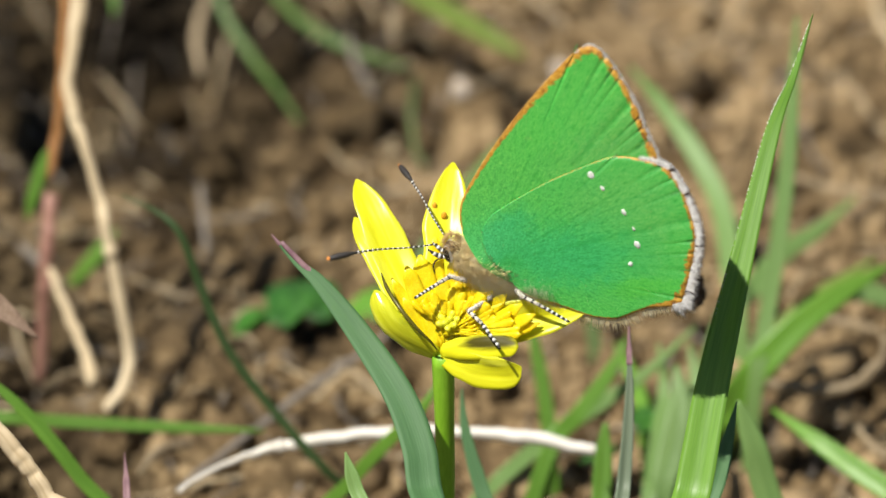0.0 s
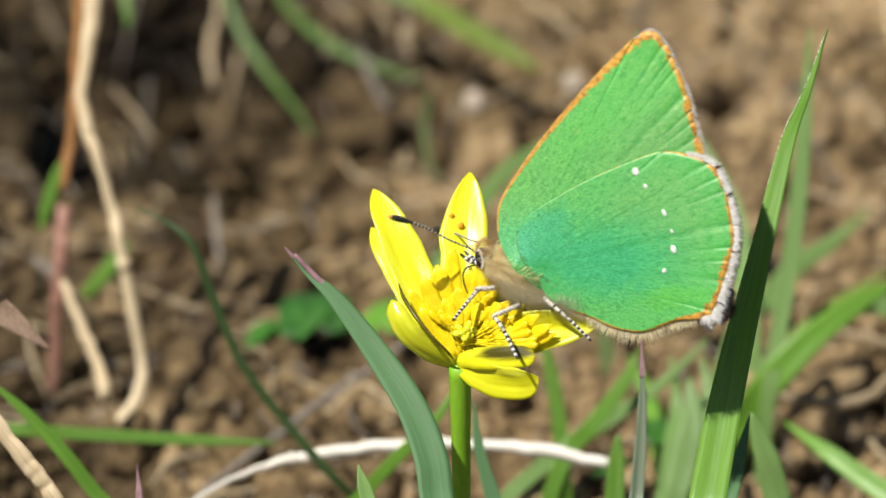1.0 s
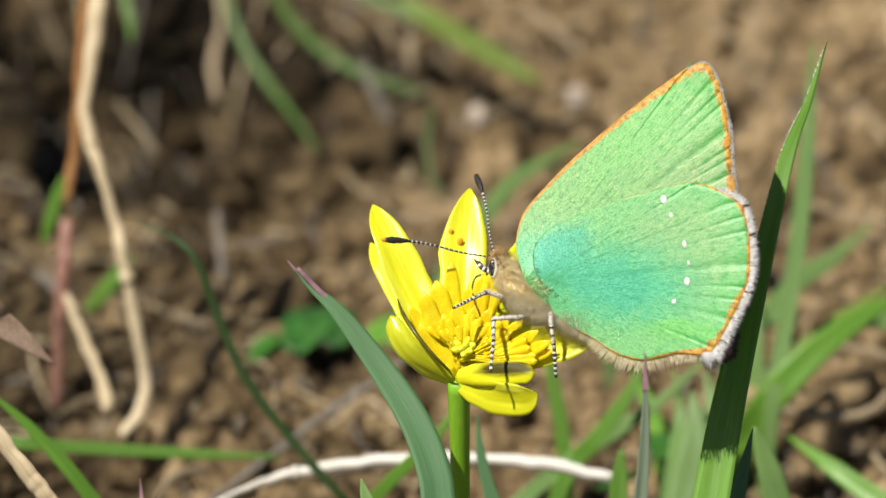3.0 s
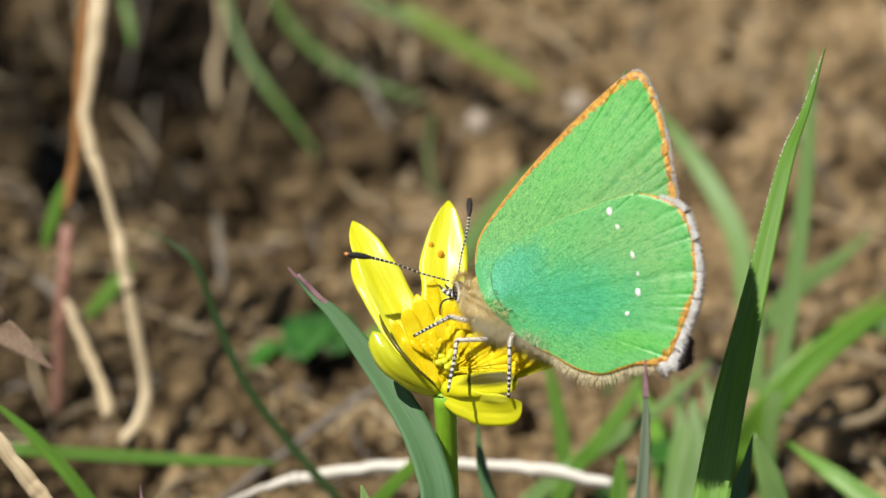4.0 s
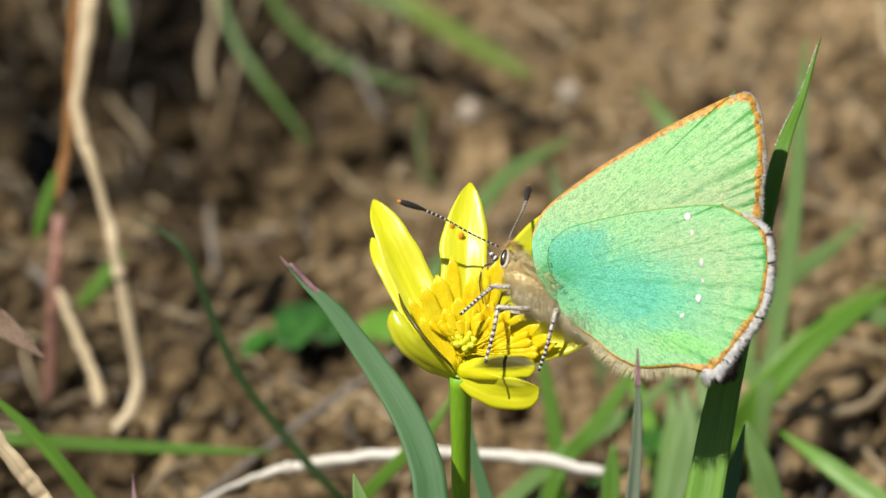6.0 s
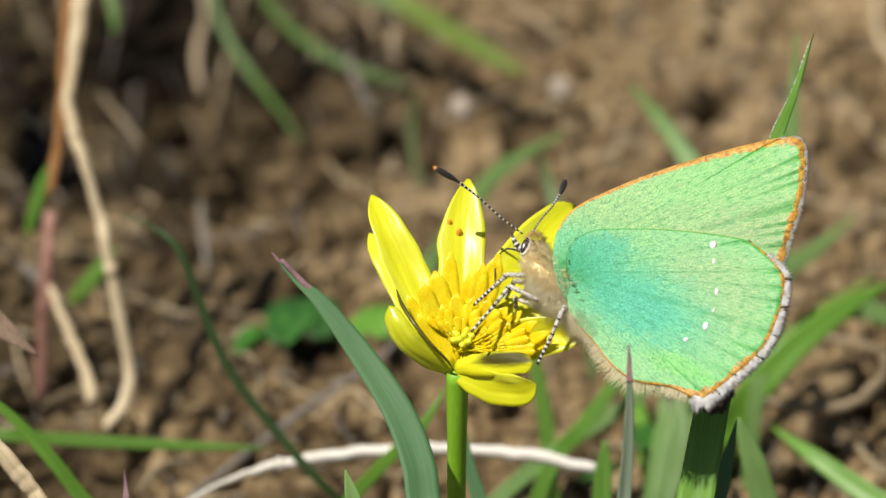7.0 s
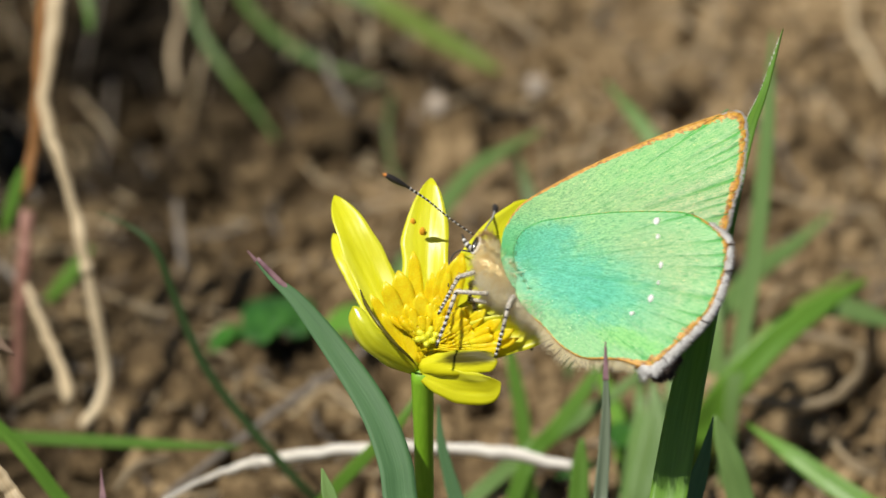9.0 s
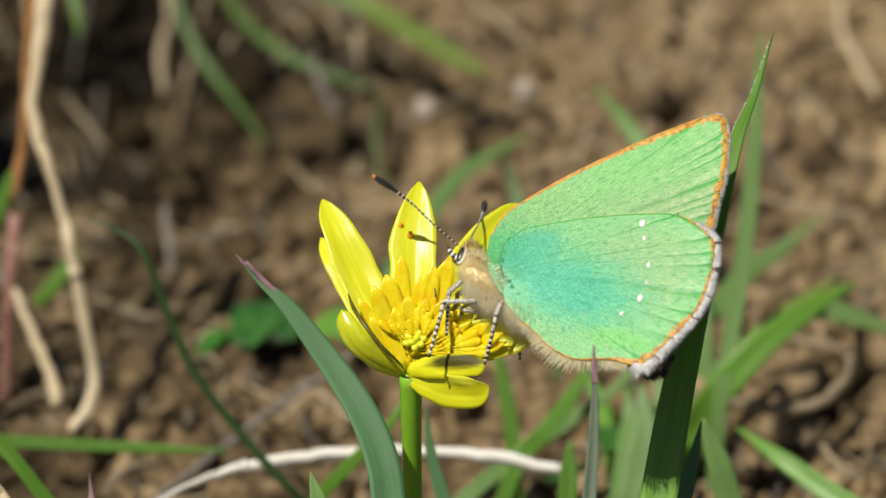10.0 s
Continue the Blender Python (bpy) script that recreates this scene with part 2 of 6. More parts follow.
PETAL_OLIVE = surface("petal_olive_margin", [(0.3, (0.05, 0.045, 0.006)), (0.7, (0.15, 0.13, 0.01))], 0.8, 0.12, 0.35, 0.3, 0.05, thin=0.1, spec=0.5, stretch=(1, 0.2, 1), uv=True)


def stained_petal():
    """A petal with an olive stain of its own shape, deep in the middle and frayed lengthwise."""
    m = surface("petal_stained", [(0.25, (0.60, 0.57, 0.006)), (0.5, (0.68, 0.66, 0.014)), (0.75, (0.76, 0.76, 0.06))], 0.9, 0.16, 0.5, 0.5, 0.06, thin=0.25, spec=0.18, stretch=VEINED, uv=True)
    tree = m.node_tree
    bsdf = tree.nodes["Principled BSDF"]
    plain = bsdf.inputs["Base Color"].links[0].from_socket
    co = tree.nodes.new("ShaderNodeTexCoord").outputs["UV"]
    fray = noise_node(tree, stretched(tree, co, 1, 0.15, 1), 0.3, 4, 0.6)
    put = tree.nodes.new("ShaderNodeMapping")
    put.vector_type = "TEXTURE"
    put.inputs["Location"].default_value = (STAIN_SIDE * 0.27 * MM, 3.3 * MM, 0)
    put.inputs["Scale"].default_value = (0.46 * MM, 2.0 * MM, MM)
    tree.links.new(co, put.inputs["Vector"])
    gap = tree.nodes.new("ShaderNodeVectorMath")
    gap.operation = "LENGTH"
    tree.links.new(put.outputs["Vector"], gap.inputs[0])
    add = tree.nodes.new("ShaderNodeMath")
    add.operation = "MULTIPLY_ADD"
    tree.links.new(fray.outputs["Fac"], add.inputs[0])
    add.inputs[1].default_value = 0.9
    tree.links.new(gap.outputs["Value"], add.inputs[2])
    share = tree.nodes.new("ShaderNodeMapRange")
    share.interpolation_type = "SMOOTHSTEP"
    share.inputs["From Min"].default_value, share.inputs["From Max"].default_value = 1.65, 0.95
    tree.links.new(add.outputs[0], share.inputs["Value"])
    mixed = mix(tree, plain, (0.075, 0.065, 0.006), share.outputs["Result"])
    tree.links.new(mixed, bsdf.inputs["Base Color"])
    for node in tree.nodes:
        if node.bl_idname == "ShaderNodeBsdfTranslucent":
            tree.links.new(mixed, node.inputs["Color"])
    return m


STAIN_SIDE = -1
PETAL_STAINED = stained_petal()
STAMEN = surface("stamen_yellow", [(0.3, (0.86, 0.64, 0.004)), (0.5, (0.90, 0.75, 0.010)), (0.7, (0.93, 0.85, 0.03))], 0.8, 0.1, 0.34, 0.25, 0.05, thin=0.45)
CARPEL = surface("carpel_green", [(0.3, (0.78, 0.76, 0.02)), (0.7, (0.88, 0.88, 0.07))], 0.5, 0.1, 0.35, 0.3, 0.04, thin=0.3)
POLLEN = surface("pollen_orange", [(0.3, (0.62, 0.27, 0.01)), (0.7, (0.78, 0.38, 0.02))], 0.2, 0.05, 0.7, 0.5, 0.03)
STEM_GREEN = surface("stem_green", [(0.3, (0.15, 0.35, 0.012)), (0.7, (0.24, 0.47, 0.03))], 1.5, 0.15, 0.4, 0.3, 0.05, thin=0.12, stretch=(1, 1, 0.2))
GRASS = surface("grass_green", [(0.25, (0.075, 0.18, 0.018)), (0.55, (0.135, 0.28, 0.032)), (0.8, (0.20, 0.35, 0.06))], 2.2, 0.16, 0.42, 0.5, 0.06, thin=0.28, vary=0.18, uv=True, stretch=(1, 0.05, 1))
GRASS_BLUE = surface("grass_blue_green", [(0.25, (0.055, 0.135, 0.048)), (0.55, (0.08, 0.18, 0.068)), (0.8, (0.115, 0.225, 0.095))], 2.2, 0.16, 0.62, 0.5, 0.06, thin=0.22, vary=0.10, uv=True, stretch=(1, 0.05, 1))
GRASS_PALE = surface("grass_pale_green", [(0.25, (0.10, 0.19, 0.05)), (0.55, (0.17, 0.28, 0.08)), (0.8, (0.25, 0.36, 0.13))], 2.2, 0.16, 0.5, 0.5, 0.06, thin=0.25, vary=0.15, uv=True, stretch=(1, 0.05, 1))
GRASS_DARK = surface("grass_dark_green", [(0.25, (0.022, 0.045, 0.012)), (0.55, (0.038, 0.072, 0.02)), (0.8, (0.065, 0.105, 0.035))], 2.2, 0.16, 0.45, 0.5, 0.06, thin=0.15, vary=0.1, uv=True, stretch=(1, 0.05, 1))
GRASS_OLIVE = surface("grass_olive_green", [(0.25, (0.055, 0.11, 0.02)), (0.55, (0.09, 0.165, 0.03)), (0.8, (0.14, 0.22, 0.06))], 2.2, 0.16, 0.5, 0.5, 0.06, thin=0.2, vary=0.1, uv=True, stretch=(1, 0.05, 1))
GRASS_YELLOW = surface("grass_yellowish_green", [(0.25, (0.13, 0.19, 0.025)), (0.55, (0.19, 0.27, 0.045)), (0.8, (0.26, 0.34, 0.08))], 2.2, 0.16, 0.5, 0.5, 0.06, thin=0.25, vary=0.1, uv=True, stretch=(1, 0.05, 1))
GRASS_GREY = surface("grass_grey_green", [(0.25, (0.07, 0.11, 0.035)), (0.55, (0.12, 0.18, 0.06)), (0.8, (0.20, 0.25, 0.12))], 2.2, 0.16, 0.5, 0.5, 0.06, thin=0.2, vary=0.1, uv=True, stretch=(1, 0.05, 1))
SPIKE = surface("spike_purplish_grey", [(0.25, (0.09, 0.12, 0.075)), (0.55, (0.14, 0.18, 0.11)), (0.8, (0.20, 0.25, 0.16))], 2.2, 0.16, 0.5, 0.5, 0.06, thin=0.15, uv=True, stretch=(1, 0.05, 1))
RIB = surface("midrib_green", [(0.3, (0.16, 0.34, 0.06)), (0.7, (0.24, 0.42, 0.10))], 1.5, 0.15, 0.45, 0.3, 0.04, thin=0.15)
PURPLE = surface("purple_grass_tip", [(0.3, (0.14, 0.07, 0.085)), (0.7, (0.27, 0.16, 0.17))], 1.0, 0.12, 0.5, 0.4, 0.05, thin=0.1)
STRAW = surface("straw", [(0.25, (0.38, 0.28, 0.15)), (0.55, (0.60, 0.49, 0.32)), (0.8, (0.76, 0.66, 0.49))], 2.6, 0.2, 0.6, 0.5, 0.1, thin=0.08, vary=0.12, uv=True, stretch=(1, 0.08, 1))
STRAW_DULL = surface("dull_straw", [(0.25, (0.18, 0.13, 0.075)), (0.55, (0.33, 0.26, 0.16)), (0.8, (0.48, 0.40, 0.28))], 2.6, 0.2, 0.65, 0.5, 0.1, vary=0.2, uv=True, stretch=(1, 0.08, 1))
STRAW_WHITE = surface("bleached_straw", [(0.25, (0.52, 0.47, 0.38)), (0.5, (0.74, 0.70, 0.62)), (0.8, (0.86, 0.84, 0.78))], 2.6, 0.2, 0.6, 0.5, 0.1, vary=0.05, uv=True, stretch=(1, 0.08, 1))
STRAW_GREY = surface("grey_straw", [(0.25, (0.12, 0.10, 0.08)), (0.55, (0.22, 0.19, 0.155)), (0.8, (0.33, 0.29, 0.24))], 2.6, 0.2, 0.65, 0.5, 0.1, vary=0.1, uv=True, stretch=(1, 0.08, 1))
RUSSET = surface("russet_stalk", [(0.25, (0.26, 0.12, 0.04)), (0.55, (0.40, 0.20, 0.075)), (0.8, (0.50, 0.30, 0.15))], 5.0, 0.25, 0.55, 0.5, 0.1, thin=0.1, uv=True, stretch=(1, 0.1, 1))
PINK_STALK = surface("pink_stalk", [(0.25, (0.22, 0.10, 0.07)), (0.7, (0.38, 0.21, 0.16))], 3.0, 0.25, 0.55, 0.5, 0.1, thin=0.1, uv=True, stretch=(1, 0.1, 1))
LEAF_DEEP = surface("deep_green_leaf", [(0.25, (0.012, 0.05, 0.008)), (0.55, (0.028, 0.10, 0.014)), (0.8, (0.06, 0.17, 0.028))], 1.6, 0.3, 0.4, 0.5, 0.15, thin=0.2, vary=0.3)
LEAF_BRIGHT = surface("bright_green_leaf", [(0.25, (0.07, 0.20, 0.02)), (0.55, (0.14, 0.32, 0.04)), (0.8, (0.22, 0.42, 0.08))], 1.6, 0.3, 0.35, 0.5, 0.15, thin=0.3)
DEAD_LEAF = surface("dead_leaf", [(0.25, (0.10, 0.06, 0.04)), (0.55, (0.22, 0.15, 0.10)), (0.8, (0.34, 0.25, 0.18))], 2.5, 0.2, 0.65, 0.5, 0.1, thin=0.1)
LEAF = surface("leaf_green", [(0.25, (0.022, 0.085, 0.010)), (0.55, (0.05, 0.165, 0.02)), (0.8, (0.10, 0.25, 0.04))], 2.5, 0.3, 0.4, 0.5, 0.1, thin=0.25, vary=0.45)
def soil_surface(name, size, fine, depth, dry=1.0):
    """Soil: dark moist and pale dry, gritty all over, the pit's shade painted in."""
    m = surface(name, [(p, tuple(c * dry for c in rgb)) for p, rgb in ((0.28, (0.029, 0.020, 0.010)), (0.47, (0.145, 0.104, 0.056)), (0.66, (0.37, 0.285, 0.17)))], size, fine, 0.9, 1.0, depth, spec=0.15)
    tree = m.node_tree
    bsdf = tree.nodes["Principled BSDF"]
    plain = bsdf.inputs["Base Color"].links[0].from_socket
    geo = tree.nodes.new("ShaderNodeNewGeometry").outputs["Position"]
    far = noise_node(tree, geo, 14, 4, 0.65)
    # darkening towards the far left hollow: its shade, put into the colour
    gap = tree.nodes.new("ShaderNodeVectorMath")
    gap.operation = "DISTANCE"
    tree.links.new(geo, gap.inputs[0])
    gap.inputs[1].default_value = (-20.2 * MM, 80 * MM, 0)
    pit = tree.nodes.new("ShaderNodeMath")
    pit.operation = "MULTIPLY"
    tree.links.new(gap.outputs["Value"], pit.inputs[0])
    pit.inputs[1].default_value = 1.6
    # a second spot round which the colour gets darker
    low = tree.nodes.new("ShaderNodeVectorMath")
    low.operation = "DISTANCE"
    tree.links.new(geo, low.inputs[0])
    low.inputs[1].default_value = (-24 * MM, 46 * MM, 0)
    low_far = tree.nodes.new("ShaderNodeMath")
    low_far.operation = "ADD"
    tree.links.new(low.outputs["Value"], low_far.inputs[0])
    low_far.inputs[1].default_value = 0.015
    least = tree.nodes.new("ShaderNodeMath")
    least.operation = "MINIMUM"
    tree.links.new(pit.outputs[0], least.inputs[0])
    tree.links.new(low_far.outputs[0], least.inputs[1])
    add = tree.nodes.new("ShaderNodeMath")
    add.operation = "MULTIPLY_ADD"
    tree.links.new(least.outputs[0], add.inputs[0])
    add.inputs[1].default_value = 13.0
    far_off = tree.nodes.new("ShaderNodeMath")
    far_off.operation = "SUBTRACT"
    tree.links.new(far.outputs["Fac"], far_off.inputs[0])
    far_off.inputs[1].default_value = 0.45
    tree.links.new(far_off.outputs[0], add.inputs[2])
    damp_and_shade = ramp(tree, [(0.18, (0.055, 0.05, 0.042)), (0.36, (0.33, 0.305, 0.265)), (0.54, (0.86, 0.80, 0.72)), (0.76, (1.08, 1.02, 0.94))])
    tree.links.new(add.outputs[0], damp_and_shade.inputs["Fac"])
    tree.links.new(mix(tree, plain, damp_and_shade.outputs["Color"], 1.0, "MULTIPLY"), bsdf.inputs["Base Color"])
    return m


# the sheet is darker than the crumbs, so gaps between them look dark
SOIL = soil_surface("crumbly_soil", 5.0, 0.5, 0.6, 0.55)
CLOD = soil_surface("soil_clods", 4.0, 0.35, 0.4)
PEBBLE = surface("pale_stone", [(0.3, (0.26, 0.21, 0.16)), (0.7, (0.42, 0.36, 0.29))], 1.2, 0.2, 0.7, 0.4, 0.1)


# ---- modelling helpers ----
def spline(points, n):
    """n points along a smooth curve through the given ones."""
    p = [Vector(q) for q in points]
    p = [2 * p[0] - p[1]] + p + [2 * p[-1] - p[-2]]
    out = []
    for k in range(n):
        s = k / (n - 1) * (len(p) - 3)
        i = min(int(s), len(p) - 4)
        u = s - i
        a, b, c, d = p[i:i + 4]
        out.append(0.5 * (2 * b + (c - a) * u + (2 * a - 5 * b + 4 * c - d) * u * u + (3 * b - 3 * c + d - a) * u ** 3))
    return out


def along(values, u):
    """A value of a list of numbers, spread evenly from 0 to 1, at u."""
    s = u * (len(values) - 1)
    i = min(int(s), len(values) - 2)
    return values[i] + (values[i + 1] - values[i]) * (s - i)


def made(name, bm, material, smooth=True):
    me = bpy.data.meshes.new(name)
    bm.normal_update()
    bm.to_mesh(me)
    bm.free()
    for f in me.polygons:
        f.use_smooth = smooth
    me.materials.append(material)
    return me


def part(name, bm, material, parent, label="", smooth=True):
    ob = new(name, made(name, bm, material, smooth))
    ob.parent = parent
    return tagged(ob, label)


def tube(bm, points, radii, sides=8, n=0, flat=1.0):
    """A closed tube along points, in millimetres, with radii spread over its length."""
    path = spline(points, n) if n else [Vector(q) for q in points]
    uv = bm.loops.layers.uv.verify()
    side = Vector((0.3, 1, 0.2))
    rings, run = [], 0.0
    lengths = [0.0]
    for i, p in enumerate(path):
        t = (path[min(i + 1, len(path) - 1)] - path[max(i - 1, 0)]).normalized()
        a = (side - t * side.dot(t)).normalized()
        b = t.cross(a)
        side = a
        r = along(radii, i / (len(path) - 1))
        if i:
            run += (p - path[i - 1]).length
            lengths.append(run)
        rings.append([bm.verts.new((p + (a * math.cos(w) * flat + b * math.sin(w)) * r) * MM) for w in (2 * math.pi * k / sides for k in range(sides))])
    for i in range(len(rings) - 1):
        for k in range(sides):
            q = (k + 1) % sides
            f = bm.faces.new((rings[i][k], rings[i][q], rings[i + 1][q], rings[i + 1][k]))
            for loop, (x, y) in zip(f.loops, ((k, i), (k + 1, i), (k + 1, i + 1), (k, i + 1))):
                loop[uv].uv = (x * 0.4 * MM, lengths[y] * MM)
    bm.faces.new(rings[0][::-1])
    bm.faces.new(rings[-1])
    return bm


def ribbon(bm, points, widths, facing=(0, -0.85, 0.53), keel=0.18, thick=0.16, n=28, twist=0.0, curl=0.0):
    """A blade of grass along points, in millimetres: a folded strip with thickness. facing: the way its face looks; keel: how deep the fold is."""
    path = spline(points, n)
    uv = bm.loops.layers.uv.verify()
    face = Vector(facing)
    rows, lengths, run = [], [], 0.0
    cols = (-1, -0.72, -0.36, 0, 0.36, 0.72, 1)
    for i, p in enumerate(path):
        t = (path[min(i + 1, n - 1)] - path[max(i - 1, 0)]).normalized()
        u = i / (n - 1)
        s = t.cross(face).normalized()
        s = Matrix.Rotation(twist * u, 3, t) @ s
        o = s.cross(t).normalized()
        w = along(widths, u) / 2
        if i:
            run += (p - path[i - 1]).length
        lengths.append(run)
        top, low = [], []
        for c in cols:
            rib = 0.02 * math.cos(c * 16)
            q = p + s * (c * w) + o * (abs(c) * keel * w * 2 + rib - curl * c * c * w)
            edge = 0.35 + 0.65 * (1 - abs(c))
            top.append(bm.verts.new((q + o * thick * 0.5 * edge) * MM))
            low.append(bm.verts.new((q - o * thick * 0.5 * edge) * MM))
        rows.append((top, low))
    k = len(cols)

    def quad(a, b, c, d, x, i):
        f = bm.faces.new((a, b, c, d))
        for loop, (dx, di) in zip(f.loops, ((0, 0), (1, 0), (1, 1), (0, 1))):
            loop[uv].uv = ((x + dx) * 0.45 * MM, lengths[i + di] * MM)

    for i in range(n - 1):
        (t0, l0), (t1, l1) = rows[i], rows[i + 1]
        for j in range(k - 1):
            quad(t0[j], t0[j + 1], t1[j + 1], t1[j], j, i)
            quad(l0[j + 1], l0[j], l1[j], l1[j + 1], j, i)
        quad(l0[0], t0[0], t1[0], l1[0], 0, i)
        quad(t0[-1], l0[-1], l1[-1], t1[-1], k, i)
    for (t, l), turn in ((rows[0], 1), (rows[-1], -1)):
        bm.faces.new((t + l[::-1])[::-turn])
    return bm


def ball(bm, centre, size, turn=None, u=14, v=9):
    """An ellipsoid in millimetres."""
    m = Matrix.Translation(Vector(centre) * MM) @ (turn.to_4x4() if turn else Matrix()) @ Matrix.Diagonal((*[s * MM for s in size], 1))
    bmesh.ops.create_uvsphere(bm, u_segments=u, v_segments=v, radius=1, matrix=m)
    return bm


def hair(bm, root, tip, r):
    """A three-sided hair from root to tip, in millimetres."""
    root, tip = Vector(root), Vector(tip)
    t = (tip - root).normalized()
    a = t.orthogonal().normalized()
    b = t.cross(a)
    base = [bm.verts.new((root + (a * math.cos(w) + b * math.sin(w)) * r) * MM) for w in (0, 2.094, 4.189)]
    end = bm.verts.new(tip * MM)
    for k in range(3):
        bm.faces.new((base[k], base[(k + 1) % 3], end))


def scale(bm, root, tip, r, face):
    """A flat tapered scale from root to tip, in millimetres, lying across the way face."""
    root, tip, face = Vector(root), Vector(tip), Vector(face)
    side = (tip - root).cross(face).normalized() * r
    mid = root.lerp(tip, 0.6)
    a, b, c, d = (bm.verts.new(q * MM) for q in (root - side, root + side, mid + side * 1.15, mid - side * 1.15))
    e, f, end = bm.verts.new((root + face * r * 0.5) * MM), bm.verts.new((mid + face * r * 0.4) * MM), bm.verts.new(tip * MM)
    for q in ((a, e, f, d), (e, b, c, f), (d, f, end), (f, c, end), (b, a, d, c), (c, d, end)):
        bm.faces.new(q)


def root_of(points):
    """The points with a root added where the blade runs on down into the ground."""
    p = [Vector(q) for q in points]
    if p[-1].z > 0.5:
        way = (p[-1] - p[-2]).normalized()
        p.append(p[-1] + way * min(5.0, p[-1].z * 0.4))
        step = way * 0.6 + Vector((0, 0, -0.8))
        p.append(p[-1] + step * (p[-1].z + 1.5) / -step.z)
    return p


def grown(name, points, bm_maker, material, label, category, group=""):
    """A blade or stalk as one thing, its origin at its lowest end."""
    base = Vector(points[-1])
    ob = new(name, made(name, bm_maker([Vector(p) - base for p in points]), material))
    ob.location = base * MM
    return tagged(ob, label, category, group)


def blade(points, widths, material, label, rooted=True, **how):
    pts = root_of(points) if rooted else [Vector(q) for q in points]
    ob = grown("grass_blade", pts, lambda p: ribbon(bmesh.new(), p, widths, **how), material, label, "grass blade", "grass blades")
    if max(widths) > 0.95:
        base = pts[-1]
        face = Vector(how.get("facing", (0, -0.85, 0.53)))
        path = spline([p - base - face * 0.05 for p in pts], 40)
        part("midrib", tube(bmesh.new(), path, [0.02, 0.06, 0.09, 0.10, 0.10], 6), RIB, ob, "pale midrib")
    return ob


def purple_tip(ob, points, widths, share, **how):
    """A purple flush over the tip of a blade, a hair's breadth proud of it."""
    base = Vector(root_of(points)[-1])
    path = spline([Vector(p) - base for p in root_of(points)], 60)
    k = max(4, int(60 * share))
    w = [along(widths, share * u / 6) + 0.03 for u in range(7)]
    part("purple_tip", ribbon(bmesh.new(), path[:k], w, thick=0.20, n=16, **how), PURPLE, ob, "purple tip")


def purple_edge(ob, points, edge, widths):
    """A purple flush that runs on down one edge of a blade."""
    base = Vector(root_of(points)[-1])
    part("purple_edge", ribbon(bmesh.new(), [Vector(p) - base for p in edge], widths, thick=0.1, n=16, keel=0.05), PURPLE, ob, "purple edge")


def stalk(points, radii, material, label, name="dry_stalk", rooted=False, flat=1.0, n=40):
    pts = root_of(points) if rooted else [Vector(q) for q in points]
    rng = random.Random(int(abs(pts[0].x * 31 + pts[0].y * 17)))
    uneven = [along(radii, k / 15) * rng.uniform(0.82, 1.15) for k in range(16)]

    def make(p):
        path = spline(p, n)
        path = [q + Vector((noise.noise((k * 0.35, q.x, 1)), noise.noise((k * 0.35, q.x, 5)), noise.noise((k * 0.35, q.x, 9)))) * 0.16 for k, q in enumerate(path)]
        return tube(bmesh.new(), path, uneven, 9, 0, flat)

    ob = grown(name, pts, make, material, label, "dry stalk", "dry stalks")
    if len(pts) > 7:
        path = spline([p - pts[-1] for p in pts], n)
        for u in (0.36, 0.68):
            k = int(u * n)
            r = along(radii, u)
            part("node", tube(bmesh.new(), [path[k - 1].lerp(path[k], 0.5), path[k], path[k].lerp(path[k + 1], 0.5)], [r * 1.05, r * 1.25, r * 1.05], 9, 0, flat), material, ob, "swollen joint")
    return ob


def petal_mesh(length, width, lift0, lift1, cup, tip, seed, n=18, k=9, body=0.09):
    """A petal that leaves the origin along +x: lift0 and lift1 are its slopes in degrees at base and tip; cup: how much its edges rise."""
    rng = random.Random(seed)
    bm = bmesh.new()
    x = z = 0.0
    top, low = [], []
    for i in range(n):
        u = i / (n - 1)
        slope = radians(lift0 + (lift1 - lift0) * u)
        if i:
            x += math.cos(slope) * length / (n - 1)
            z += math.sin(slope) * length / (n - 1)
        w = width / 2 * (0.28 + 0.72 * math.sin(min(1, u / 0.58) * math.pi / 2)) * (1 if u < 0.52 else max(0.03, 1 - ((u - 0.52) / 0.482) ** tip) ** 0.62)
        nx, nz = -math.sin(slope), math.cos(slope)
        a, b = [], []
        for j in range(k):
            c = 2 * j / (k - 1) - 1
            rise = cup * c * c * w * (1 - 0.4 * u) + 0.05 * math.cos(c * 13 + seed) * math.sin(math.pi * u) ** 0.5 + 0.20 * noise.noise((u * 2.5, c * 1.2, seed * 3.3))
            th = body * (1 - 0.6 * abs(c))
            a.append(bm.verts.new(((x + nx * (rise + th)) * MM, c * w * MM, (z + nz * (rise + th)) * MM)))
            b.append(bm.verts.new(((x + nx * (rise - th)) * MM, c * w * MM, (z + nz * (rise - th)) * MM)))
        top.append(a), low.append(b)
    for i in range(n - 1):
        for j in range(k - 1):
            bm.faces.new((top[i][j], top[i + 1][j], top[i + 1][j + 1], top[i][j + 1]))
            bm.faces.new((low[i][j], low[i][j + 1], low[i + 1][j + 1], low[i + 1][j]))
        bm.faces.new((top[i][0], low[i][0], low[i + 1][0], top[i + 1][0]))
        bm.faces.new((top[i][-1], top[i + 1][-1], low[i + 1][-1], low[i][-1]))
    bm.faces.new([*top[0], *low[0][::-1]])
    bm.faces.new([*top[-1][::-1], *low[-1]])
    return bm


